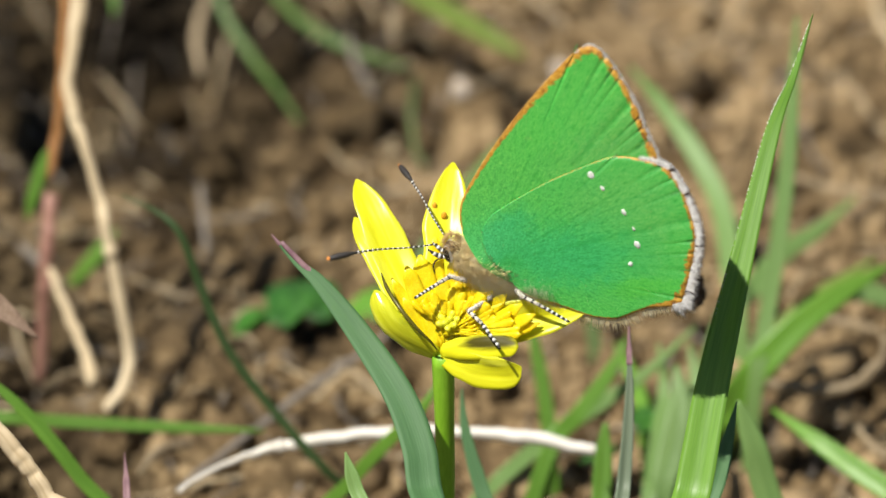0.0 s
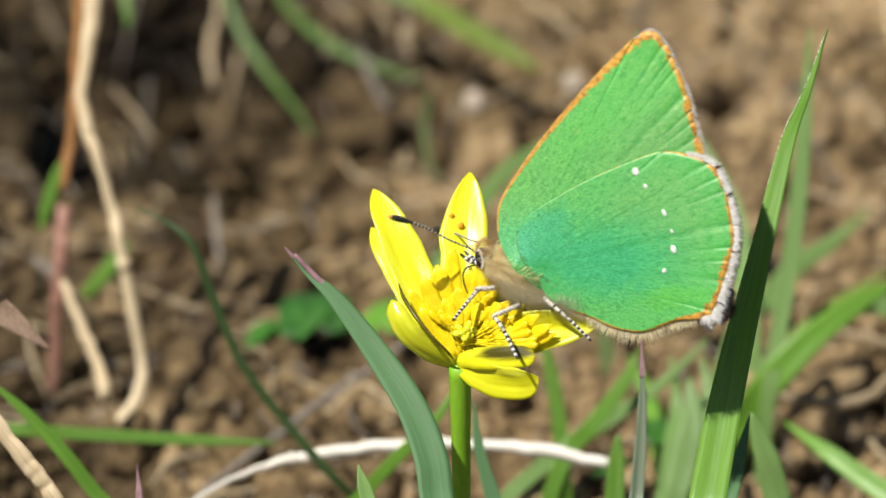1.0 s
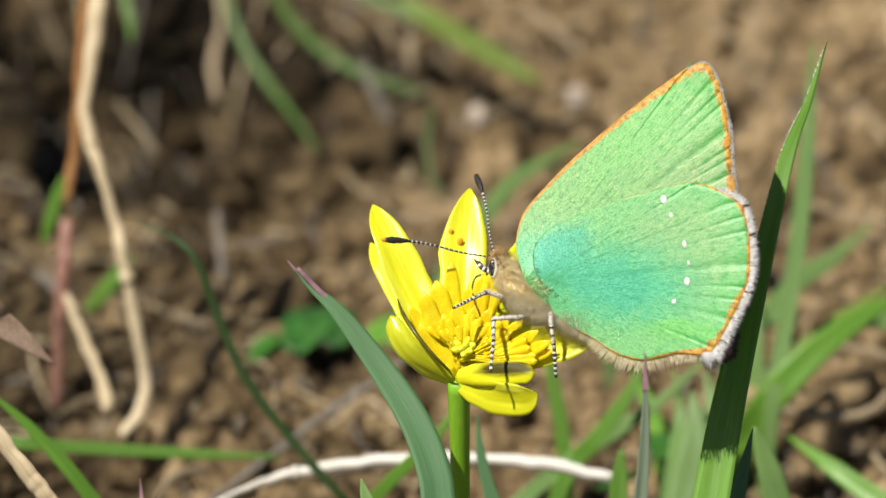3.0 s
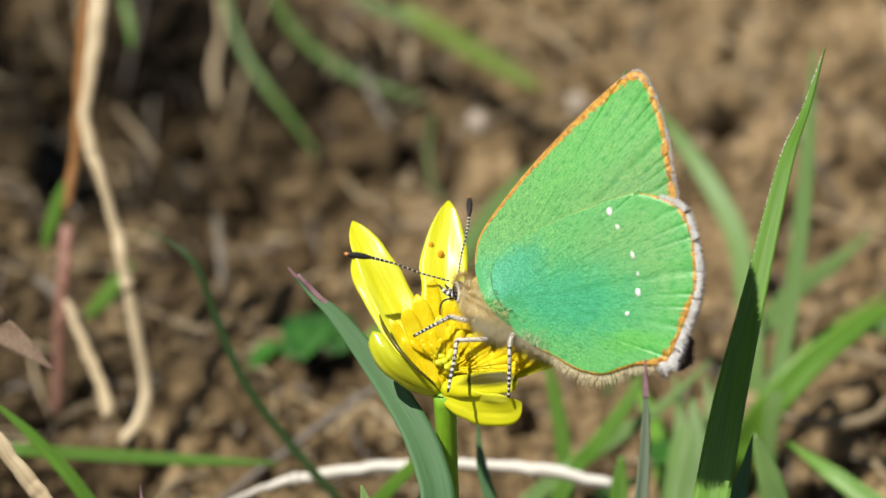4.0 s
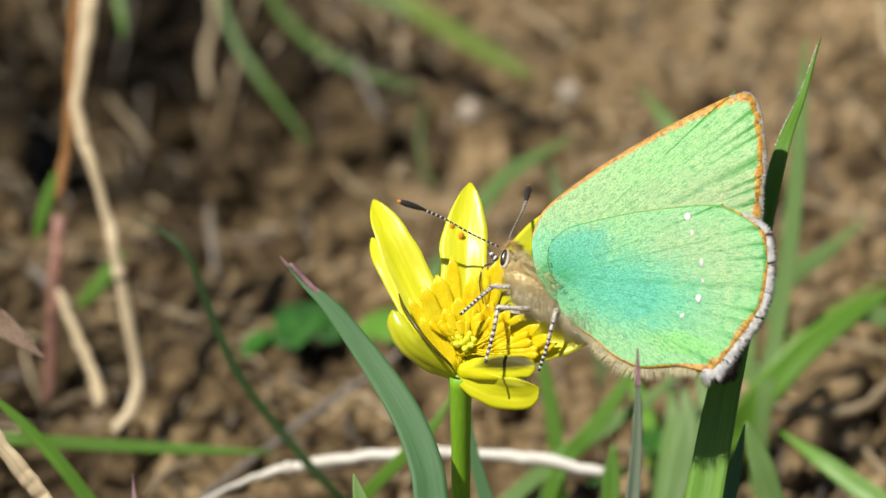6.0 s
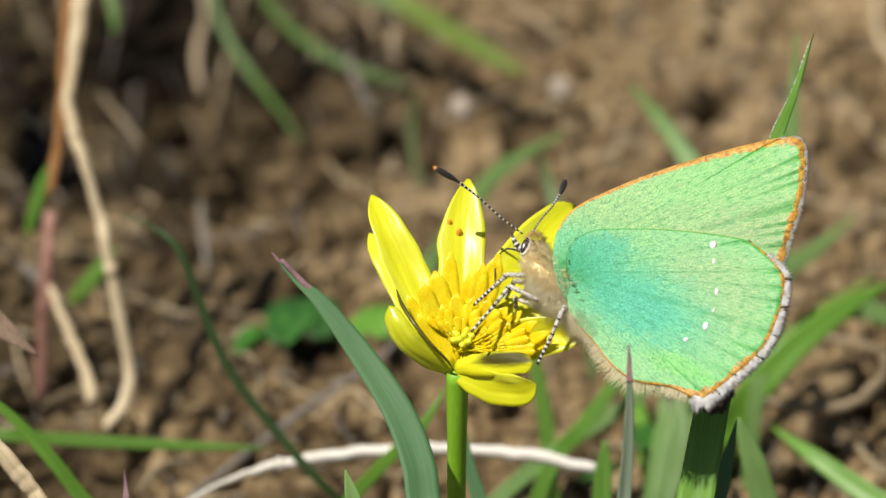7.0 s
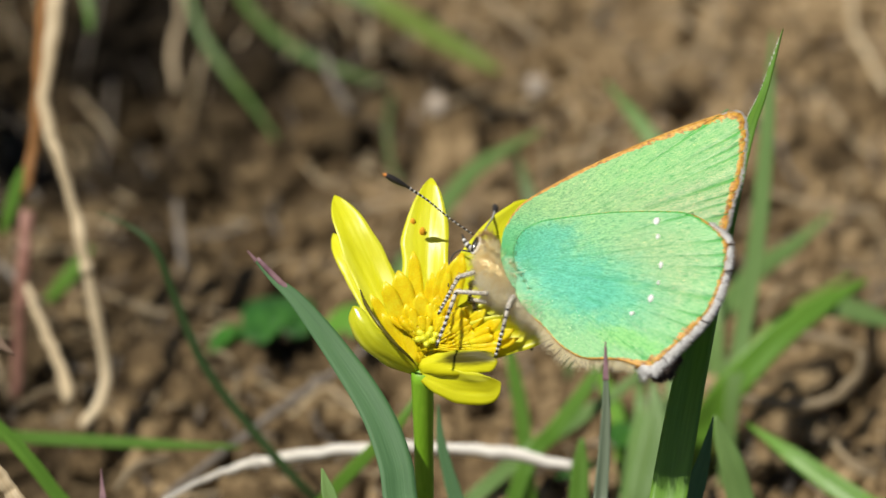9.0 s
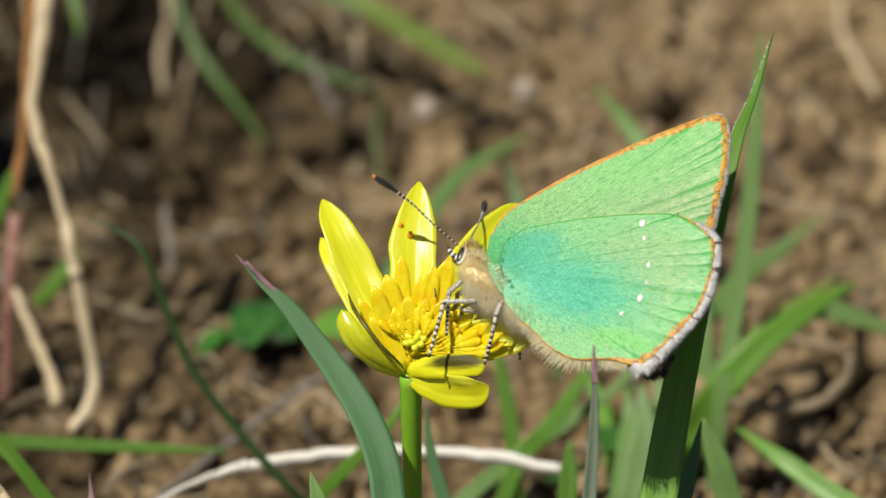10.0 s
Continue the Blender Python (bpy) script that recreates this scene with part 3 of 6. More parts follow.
def petal_along(points, widths, facing, cup, seed, n=24, k=11, body=0.05):
    """A petal along points in millimetres: facing is the way its face looks, cup how far its edges rise that way."""
    bm = bmesh.new()
    uv = bm.loops.layers.uv.verify()
    path = spline(points, n)
    face = Vector(facing).normalized()
    top, low, marks, run = [], [], [], 0.0
    for i, p in enumerate(path):
        u = i / (n - 1)
        t = (path[min(i + 1, n - 1)] - path[max(i - 1, 0)]).normalized()
        s = t.cross(face).normalized()
        o = s.cross(t).normalized()
        w = along(widths, u) / 2 * (1 if u < 0.85 else math.sqrt(max(0.03, 1 - ((u - 0.85) / 0.15) ** 2)))
        run += (p - path[i - 1]).length if i else 0
        a, b, m = [], [], []
        for j in range(k):
            c = 2 * j / (k - 1) - 1
            lap = w * (1 + 0.11 * noise.noise((u * 6, c, seed * 1.7)))
            rise = cup * c * c * w + (0.035 * math.cos(c * 11 + seed) + 0.26 * noise.noise((u * 2.6, c * 1.4, seed * 3.3))) * min(1, w) * math.sin(math.pi * min(u + 0.1, 1))
            th = body * (1 - 0.6 * abs(c))
            q = p + s * (c * lap) + o * rise
            a.append(bm.verts.new((q + o * th) * MM))
            b.append(bm.verts.new((q - o * th) * MM))
            m.append((c * lap * MM, run * MM))
        top.append(a), low.append(b), marks.append(m)

    def quad(corners):
        f = bm.faces.new([v for v, _ in corners])
        for loop, (_, at) in zip(f.loops, corners):
            loop[uv].uv = at

    for i in range(n - 1):
        for j in range(k - 1):
            spots = ((i, j), (i, j + 1), (i + 1, j + 1), (i + 1, j))
            quad([(top[x][y], marks[x][y]) for x, y in spots])
            quad([(low[x][y], marks[x][y]) for x, y in spots[::-1]])
        for j in (0, k - 1):
            spots = ((top, i), (top, i + 1), (low, i + 1), (low, i))
            quad([(g[x][j], marks[x][j]) for g, x in (spots if j == 0 else spots[::-1])])
    bm.faces.new([*top[0][::-1], *low[0]])
    bm.faces.new([*top[-1], *low[-1][::-1]])
    return bm


def edge_hairs(ob, points, count):
    """Fine pale hairs along one edge of a blade."""
    rng = random.Random(2)
    base = root_of(points)[-1]
    path = spline([p - base for p in root_of(points)], 120)
    bm = bmesh.new()
    for _ in range(count):
        u = rng.uniform(2, 60)
        q = path[int(u)].lerp(path[int(u) + 1], u % 1) + Vector((-0.012 * u - 0.02, -0.1, 0.02))
        hair(bm, q, q + Vector((rng.uniform(-0.12, -0.02), rng.uniform(-0.06, 0.02), rng.uniform(0.02, 0.14))), 0.018)
    part("edge_fuzz", bm, WHITE_SCALE, ob, "fine white hairs on the edge")


# ---- ground: one sheet, fine near the flower, out to the horizon ----
def soil_height(x, y):
    """The height of the soil in millimetres at x, y millimetres."""
    near = math.exp(-((x / 160) ** 2 + ((y - 60) / 160) ** 2))
    h = 3.4 * noise.noise((x / 16, y / 16, 3.1)) + 2.2 * noise.noise((x / 6.5, y / 6.5, 7.7)) + 1.2 * noise.noise((x / 2.6, y / 2.6, 1.2)) + 0.35 * noise.noise((x / 1.1, y / 1.1, 5.2))
    for hx, hy, hr, hd in HOLLOWS:
        h -= hd * math.exp(-(((x - hx) / hr) ** 2 + ((y - hy) / hr) ** 2))
    return h * near - 0.6 + 25 * (1 - near) * noise.noise((x / 900, y / 900, 0.4)) * min(1, abs(x) / 500 + abs(y) / 500)


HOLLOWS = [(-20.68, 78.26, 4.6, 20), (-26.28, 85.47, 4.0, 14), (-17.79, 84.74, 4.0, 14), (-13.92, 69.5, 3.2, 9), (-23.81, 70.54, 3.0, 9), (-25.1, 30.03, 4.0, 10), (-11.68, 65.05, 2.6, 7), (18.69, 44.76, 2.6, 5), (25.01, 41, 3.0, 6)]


def build_ground():
    fine = 0.55
    xs = list(np.arange(-46, 46.01, fine))
    ys = list(np.arange(8, 112.01, fine))
    step = fine
    while xs[-1] < 60000:
        step *= 1.35
        xs.append(xs[-1] + step), xs.insert(0, xs[0] - step)
        ys.append(ys[-1] + step), ys.insert(0, ys[0] - step)
    verts = [(x * MM, y * MM, soil_height(x, y) * MM) for y in ys for x in xs]
    w = len(xs)
    faces = [(j * w + i, j * w + i + 1, (j + 1) * w + i + 1, (j + 1) * w + i) for j in range(len(ys) - 1) for i in range(w - 1)]
    me = bpy.data.meshes.new("ground")
    me.from_pydata(verts, [], faces)
    for f in me.polygons:
        f.use_smooth = True
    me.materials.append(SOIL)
    tagged(new("ground", me), "brown crumbly bare soil with lumps and hollows", "soil", kind="structure")


build_ground()


def lump(bm, centre, r, rng, squash=0.75):
    m = Matrix.Translation(Vector(centre) * MM) @ Euler([rng.uniform(0, 6) for _ in range(3)]).to_matrix().to_4x4()
    made_verts = bmesh.ops.create_icosphere(bm, subdivisions=2, radius=1, matrix=Matrix())["verts"]
    seed = rng.uniform(0, 50)
    stretch = (rng.uniform(0.8, 1.25), rng.uniform(0.8, 1.25), squash)
    for v in made_verts:
        k = 1 + 0.55 * noise.noise(v.co * 1.3 + Vector((seed, 0, 0))) + 0.38 * noise.noise(v.co * 3.1 + Vector((0, seed, 0)))
        v.co = m @ (Vector([a * b for a, b in zip(v.co, stretch)]) * k * r * MM)


def build_clods():
    """Crumbs of soil strewn over the sheet, and larger clods one by one."""
    rng = random.Random(4)
    kinds = []
    for k in range(24):
        bm = bmesh.new()
        lump(bm, (0, 0, 0), 1000.0, rng, 0.8)
        kinds.append(([tuple(v.co) for v in bm.verts], [tuple(v.index for v in f.verts) for f in bm.faces]))
        bm.free()
    verts, faces = [], []
    for k in range(17000):
        x, y = rng.uniform(-36, 36), rng.uniform(18, 100)
        r = 0.15 + 0.85 * rng.random() ** 3.4
        h, w = soil_height(x, y) + r * 0.3, rng.uniform(0, 6.28)
        c, d, start = math.cos(w) * r, math.sin(w) * r, len(verts)
        shape, sides = kinds[k % 24]
        verts += [((x + c * p - d * q) * MM, (y + d * p + c * q) * MM, (h + r * z) * MM) for p, q, z in shape]
        faces += [tuple(i + start for i in f) for f in sides]
    me = bpy.data.meshes.new("soil_crumbs")
    me.from_pydata(verts, [], faces)
    for f in me.polygons:
        f.use_smooth = True
    me.materials.append(CLOD)
    tagged(new("soil_crumbs", me), "small brown crumbs of dry soil on the ground", "soil", kind="stuff")
    for k in range(70):
        x, y = rng.uniform(-32, 32), rng.uniform(26, 92)
        r = rng.uniform(1.3, 2.9)
        bm = bmesh.new()
        lump(bm, (0, 0, 0), r, rng, 0.7)
        ob = new("soil_clod", made("soil_clod", bm, CLOD))
        ob.location = Vector((x, y, soil_height(x, y) + r * 0.2)) * MM
        tagged(ob, "brown rounded clod of dry soil", "soil clod", "soil clods")


build_clods()

# ---- grass ----
tall_path = [(19.25, 8.69, 44.24), (18.23, 6.96, 41.47), (17.15, 5.66, 38.83), (15.56, 1.67, 33.57), (14.08, -2.27, 28.59), (12.98, -5.87, 23.96)]
tall_blade = blade(tall_path, [0.05, 0.26, 0.44, 0.64, 0.88, 1.12, 1.4, 1.7, 1.9, 2.0, 2.0, 2.0, 1.8, 1.5], GRASS, "broad upright green grass blade beside the butterfly", n=70, keel=0.16, facing=(-0.25, -0.85, 0.45))
edge_hairs(tall_blade, tall_path, 170)
tip_path = [(-9.63, 2.45, 34.26), (-8.42, 1.53, 33.22), (-7, 0.6, 32.3), (-4.92, -1.4, 30.4), (-2.84, -4.1, 28.35), (-1.80, -6.4, 26.6), (-1.50, -8.0, 25.2)]
tip_widths = [0.06, 0.3, 0.72, 1.18, 1.56, 1.78, 1.85, 1.85, 1.7, 1.5]
blue_blade = blade(tip_path, tip_widths, GRASS_BLUE, "bluish-green grass blade with a purple tip beside the stem", n=50, keel=0.12, facing=(0.2, -0.85, 0.53))
purple_tip(blue_blade, tip_path, tip_widths, 0.07, keel=0.12, facing=(0.2, -0.85, 0.53))
purple_edge(blue_blade, tip_path, [(-9.1, 1.9, 34.14), (-8.41, 1.52, 33.52), (-7.66, 1.13, 32.91), (-6.99, 0.88, 32.5), (-6.27, 0.46, 31.84)], [0.22, 0.3, 0.3, 0.26, 0.06])
tip_path = [(9.19, -10.22, 36.62), (9.22, -11.78, 34.14), (9.14, -13.05, 32.1), (8.93, -14.51, 29.77)]
tip_widths = [0.05, 0.32, 0.5, 0.62, 0.72, 0.78, 0.8, 0.8]
purple_tip(blade(tip_path, tip_widths, SPIKE, "narrow grey-green grass spike with a purple tip", keel=0.35), tip_path, tip_widths, 0.15, keel=0.35)
blade([(15.35, 0.24, 25.06), (14.81, -0.99, 23.1), (14.2, -2.05, 21.4)], [0.05, 0.6, 1.0, 1.15, 1.1, 1.0], GRASS_BLUE, "short grey-green grass spike", keel=0.3)
blade([(-18.63, 23.11, 23.93), (-16.65, 22.62, 23.14), (-15.34, 21.96, 22.09), (-14.26, 21.3, 19.14), (-12.76, 20.26, 15.59), (-10.57, 19.47, 12.43), (-7.7, 18.53, 9.04), (-6.26, 18.61, 7.28)], [0.1, 0.36, 0.48, 0.5, 0.5, 0.5, 0.45], GRASS_DARK, "thin arching dark green grass blade", keel=0.2, n=44)
blade([(-10.79, 22.75, 8.25), (-14.72, 22.82, 8.36), (-18.75, 22.93, 8.53), (-23.01, 23.05, 8.72), (-26.78, 23.17, 8.91), (-29.32, 26.25, 6.29)], [0.2, 0.6, 0.72, 0.72, 0.7, 0.6, 0.5], GRASS, "green grass blade lying nearly flat", keel=0.15)
blade([(-26.21, 10.10, 20.64), (-24.60, 9.55, 19.40), (-23.20, 9.00, 18.08), (-21.93, 8.45, 16.73), (-20.52, 7.90, 14.88)], [0.2, 0.6, 0.78, 0.8, 0.8, 0.75], GRASS, "green grass blade leaning over", keel=0.15)
blade([(-0.38, 17.84, 15.49), (-1.56, 16.83, 13.86), (-3.01, 16.9, 12.09), (-4.62, 16.88, 10.18), (-5.91, 16.95, 8.4)], [0.2, 0.6, 0.75, 0.75, 0.75, 0.7], GRASS, "green grass blade leaning behind the flower stem", keel=0.15)
blade([(25.8, 36.27, 11.02), (23.09, 34.64, 10.29), (20.39, 32.74, 9.14), (17.74, 31.25, 6.75), (16.16, 31.69, 3.69)], [0.3, 1.3, 1.75, 1.8, 1.6, 1.3], GRASS, "broad green grass blade over the soil", keel=0.12)
blade([(28.85, 39.74, 5.25), (26.42, 40.22, 6.02), (23.79, 40.55, 6.53), (21.43, 40.01, 5.67), (19.07, 38.85, 3.82)], [0.4, 1.2, 1.4, 1.4, 1.3, 1.0], GRASS_PALE, "pale green grass blade over the soil", keel=0.12)
blade([(18.48, 25.1, 8.23), (21, 22.46, 7.78), (23.18, 20.79, 6.99), (25.1, 19.27, 6.45)], [0.15, 1.0, 1.25, 1.3, 1.2, 1.0], GRASS, "green grass blade near dry stalks", keel=0.12)
blade([(8.64, 14.65, 14.15), (8.54, 13.81, 12.81), (8.45, 12.8, 11.19)], [0.3, 0.95, 1.1, 1.1, 1.0], GRASS, "short green blade of grass", keel=0.2)
blade([(4.42, 31.32, 10.64), (4.98, 30.1, 8.68), (5.47, 28.7, 6.45), (5.67, 27.65, 4.77)], [0.3, 0.8, 0.9, 0.85, 0.7], GRASS, "green grass blade behind the flower", keel=0.2)
blade([(14.2, 30.97, 10.08), (11.4, 29.57, 7.85), (8.76, 28.61, 6.31), (5.79, 26.73, 5.19), (3.15, 24.77, 3.93), (2.16, 24.25, 3.1)], [0.2, 0.75, 0.95, 0.9, 0.8, 0.7], GRASS_PALE, "long pale green grass blade", keel=0.15, n=36)
blade([(10.84, 54.48, 13.73), (12.69, 53.31, 11.87), (14.78, 50.84, 9.8), (16.29, 47.38, 8.04), (16.79, 42.68, 6.18)], [0.15, 0.9, 1.2, 1.3, 1.3, 1.2, 1.0], GRASS_PALE, "green grass blade among the soil clods", keel=0.12)
blade([(20.19, 42.3, 24.44), (19.99, 40.2, 21.07), (19.66, 37.74, 17.14), (19.13, 35.28, 13.21), (18.4, 32.83, 9.28)], [0.15, 0.8, 1.0, 1.0, 0.9, 0.8], GRASS_PALE, "tall pale green grass blade", keel=0.15)
blade([(6.98, 58.07, 8.16), (4.72, 56.57, 7.64), (2.63, 54.98, 6.99), (0.55, 51.91, 5.84), (-0.82, 49.02, 5)], [0.2, 0.9, 1.1, 1.0, 0.8], GRASS_PALE, "pale greenish grass blade lying on the soil", keel=0.1)
blade([(5.52, 52.11, 9.95), (5.97, 51.2, 8.49), (6.88, 48.72, 6.4), (7.7, 45.58, 5.15)], [0.2, 0.8, 1.0, 0.9, 0.8], GRASS_GREY, "short grey-green blade of grass", keel=0.1)
blade([(-15.76, 80.90, 5.94), (-14.45, 77.82, 3.54), (-12.65, 74.75, 2.22), (-11.08, 71.68, 1.80), (-9.52, 68.60, 1.10)], [0.4, 0.55, 0.58, 0.5, 0.36, 0.2], GRASS_OLIVE, "grass blade, green above and grey below", rooted=False, keel=0.12)
blade([(-12.61, 79.90, 6.61), (-11.49, 78.86, 4.87), (-9.74, 77.82, 3.39), (-7.64, 76.78, 2.41), (-5.38, 75.74, 1.94), (-2.78, 74.70, 1.64)], [0.5, 0.66, 0.68, 0.62, 0.5, 0.25], GRASS_OLIVE, "pale green grass blade arching to the soil", rooted=False, keel=0.12)
blade([(-4.21, 75.50, 8.17), (-2.55, 74.62, 7.36), (0.03, 73.75, 6.09), (2.54, 72.88, 4.95), (4.58, 72.00, 4.10)], [0.5, 1.2, 1.35, 1.3, 1.0, 0.3], GRASS_YELLOW, "broad pale green grass blade over the soil", rooted=False, keel=0.08)
blade([(-7.47, 78.00, 7.63), (-6.03, 77.25, 7.07), (-4.47, 76.50, 6.84), (-2.85, 75.75, 6.29), (-1.41, 75.00, 5.56)], [0.5, 0.7, 0.75, 0.7, 0.3], GRASS_OLIVE, "narrow green grass blade crossing a broad one", rooted=False, keel=0.1)
blade([(-23.88, 40.60, 16.30), (-24.25, 40.07, 15.14), (-24.66, 39.53, 13.90), (-25.08, 39.00, 12.47)], [0.2, 0.7, 0.8, 0.7, 0.2], GRASS, "green grass blade beside the stalks", rooted=False, keel=0.15)
blade([(-20.4, 49.68, 5), (-21.77, 48.84, 3.5), (-23.17, 48.31, 2)], [0.2, 0.9, 0.9, 0.5], GRASS, "short green grass blade on the soil", rooted=False, keel=0.12)
blade([(-17.69, 0.45, 21.63), (-17.6, -0.16, 20.64), (-17.57, -0.65, 19.87)], [0.05, 0.25, 0.4, 0.45, 0.45], PURPLE, "tiny purple grass shoot in the soil", keel=0.3)
blade([(-5.67, -3.71, 24.4), (-5.43, -4.19, 23.64), (-5.16, -4.67, 22.87)], [0.1, 0.6, 0.8, 0.8, 0.7], GRASS_PALE, "short pale green grass tip", keel=0.3)
blade([(0.56, 8.96, 20.15), (0.69, 7.97, 18.57), (1.12, 6.98, 16.98), (1.59, 6.16, 15.66)], [0.1, 0.55, 0.8, 0.9, 0.8], GRASS_BLUE, "grey-green grass blade behind the stem", keel=0.2)
blade([(-21.54, 68.15, 12.96), (-21.04, 66.35, 11.97), (-20.89, 64.74, 11.29)], [0.5, 0.6, 0.5, 0.2], GRASS_OLIVE, "green grass blade among clods", rooted=False, keel=0.12)
blade([(14, 33.81, 7.07), (14.3, 31.74, 5.65), (13.93, 29.5, 3.95), (13.38, 26.78, 3.37)], [0.2, 0.9, 1.1, 1.0, 0.8], GRASS_PALE, "soft green blade of grass", keel=0.2)
blade([(9.81, 38.85, 3.82), (10.6, 36.28, 3.48), (11.22, 33.54, 2.87), (11.5, 30.64, 2)], [0.2, 0.9, 1.0, 1.0, 0.8], GRASS, "soft green grass blade behind the spike", keel=0.2)

blade([(15.95, 12.00, 17.41), (16.43, 11.50, 16.16), (16.89, 11.00, 14.91), (17.35, 10.50, 13.24)], [0.2, 1.0, 1.4, 1.5, 1.5, 1.4], GRASS_PALE, "pale bluish-green broad blade behind the tall blade", keel=0.1)
blade([(12.06, 30.45, 9.24), (12.39, 29.05, 7.01), (12, 25.99, 5.88), (11.62, 23.11, 5.04)], [0.2, 0.8, 0.9, 0.9, 0.8], GRASS_PALE, "soft pale green blade behind the spike", keel=0.2)
blade([(12.98, 27.00, 10.00), (13.19, 25.67, 8.92), (13.05, 24.33, 7.84), (12.62, 23.00, 6.38)], [0.3, 1.0, 1.5, 1.6, 1.3, 0.9], GRASS_PALE, "short broad pale green blade by the soil", keel=0.1)
blade([(10.25, 30.00, 10.00), (9.42, 28.67, 8.91), (8.43, 27.33, 8.01), (7.27, 26.00, 7.12)], [0.2, 0.8, 1.0, 1.0, 0.9], GRASS, "bright green blade leaning over the soil", keel=0.15)
blade([(25.02, 38.00, 10.43), (22.74, 37.00, 9.29), (20.73, 36.00, 8.14), (18.74, 35.00, 6.20), (17.58, 34.00, 4.26)], [0.2, 1.0, 1.3, 1.3, 1.1], GRASS_YELLOW, "yellowish green blade among other blades", keel=0.12)
blade([(24.45, 48.59, 8.09), (22.01, 46.66, 6.88), (19.92, 45.09, 6.26), (17.47, 41.96, 5.03)], [0.2, 1.0, 1.3, 1.2, 1.0], GRASS_PALE, "pale green grass blade over the soil", keel=0.12)

# dry stalks
stalk([(-21.73, 45.80, 26.30), (-21.92, 44.64, 24.44), (-22.27, 43.47, 22.04), (-22.60, 42.31, 19.75), (-22.20, 41.15, 18.08), (-21.52, 39.98, 16.53), (-20.73, 38.82, 13.89), (-20.41, 37.65, 12.81), (-19.71, 36.49, 9.21), (-19.11, 35.33, 5.28), (-19.44, 34.16, 3.81), (-20.55, 33.00, 2.89)], [0.55, 0.52, 0.42, 0.34, 0.36, 0.37, 0.35, 0.28], STRAW, "tall pale tan bent dry stalk", n=60, flat=0.7)
stalk([(-22.64, 46.50, 25.82), (-22.92, 45.75, 22.40), (-23.12, 45.00, 18.80), (-23.41, 44.25, 15.34), (-24.09, 43.50, 12.44)], [0.28, 0.3, 0.3, 0.4, 0.36], RUSSET, "orange-brown dry stalk beside the tan one", flat=0.6)
stalk([(-23.86, 43.56, 11.36), (-24.13, 42.06, 8.96), (-24.32, 41.48, 6.14), (-24.78, 40.95, -0.37)], [0.42, 0.44, 0.42, 0.36], PINK_STALK, "pinkish lower part of a dry stalk", flat=0.6)
stalk([(-22.41, 47.00, 25.22), (-22.72, 46.50, 22.58), (-23.07, 46.00, 19.77)], [0.3, 0.3, 0.2], RUSSET, "amber sheath on a dry stalk", flat=0.5)
stalk([(-16.03, 83.00, 4.48), (-15.89, 80.00, 3.45), (-16.36, 77.00, 2.60), (-16.00, 74.00, 1.44)], [0.26, 0.2, 0.34, 0.3, 0.22], STRAW_DULL, "greyish dry stalk on the soil", flat=0.7)
stalk([(-23.93, 40.00, 8.29), (-23.08, 38.38, 7.13), (-22.17, 36.75, 5.79), (-21.46, 35.12, 4.65), (-21.20, 33.50, 4.39)], [0.26, 0.34, 0.4, 0.44, 0.4], STRAW, "short broken tan stalk", flat=0.8)
stalk([(-26.36, 50.92, 3), (-24.94, 49.78, 2.5), (-23.65, 47.67, 2)], [0.25, 0.35, 0.3], STRAW_GREY, "pale broken stalk on soil", flat=0.8)
stalk([(-22.38, 71.46, 3), (-21.05, 70.01, 2.2), (-19.59, 67.72, 1.5)], [0.09, 0.14, 0.10], STRAW_DULL, "tan twig on the soil", flat=0.8)
stalk([(-15.49, 15.48, 9), (-14.1, 17.09, 9), (-11.91, 18.58, 9.2), (-10.12, 19.12, 9.5), (-8.38, 19.34, 9.7), (-5.25, 19.71, 10), (-1.94, 20, 10), (0.81, 20.24, 9.8), (5.04, 20.3, 9.3), (8.27, 20.01, 8.6)], [0.16, 0.18, 0.24, 0.38, 0.42, 0.43, 0.43, 0.44, 0.45, 0.45], STRAW_WHITE, "long bleached white curved stalk on the soil", n=60, flat=0.8)
stalk([(-15.88, 24.39, 3), (-12.71, 28.83, 3.2), (-10.02, 32.37, 3.4), (-7.5, 35.48, 3.6), (-5.48, 37.64, 3.8), (-3.18, 40.75, 4)], [0.2, 0.24, 0.26, 0.24, 0.18], STRAW_GREY, "thin grey stem lying across the soil")
stalk([(-8.19, 35.78, 1.8), (-6.22, 38.86, 1.8), (-4.51, 37.01, 1.6), (-2.82, 35.78, 1.4)], [0.12, 0.14, 0.12], STRAW, "thin straw fibre on the soil")
stalk([(16.32, 33.50, 5.37), (18.13, 33.50, 4.65), (20.08, 33.50, 4.10), (22.08, 33.50, 4.03), (23.90, 33.50, 4.51), (25.28, 33.50, 6.02), (25.63, 33.50, 7.61)], [0.22, 0.36, 0.46, 0.48, 0.42, 0.3], STRAW_DULL, "tan curled dry stalk on the soil", flat=0.7)
stalk([(-25.66, 0.27, 25.11), (-23.84, -0.99, 23.1), (-22.8, -1.66, 22.02), (-21.71, -2.47, 20.73)], [0.55, 0.7, 0.75, 0.7], STRAW, "split beige straw beside grass", rooted=True, flat=0.5)
stalk([(27.41, 83.96, 3), (27.47, 79.57, 2.6), (28.38, 77.02, 2), (29.38, 73.62, 1.5)], [0.3, 0.34, 0.3], STRAW, "pale dry stalk on the soil", flat=0.7)
stalk([(18.96, 85.68, 2), (18.45, 81.32, 2), (17.33, 77.7, 1.6)], [0.22, 0.26, 0.20], STRAW_DULL, "faded straw on the soil", flat=0.7)
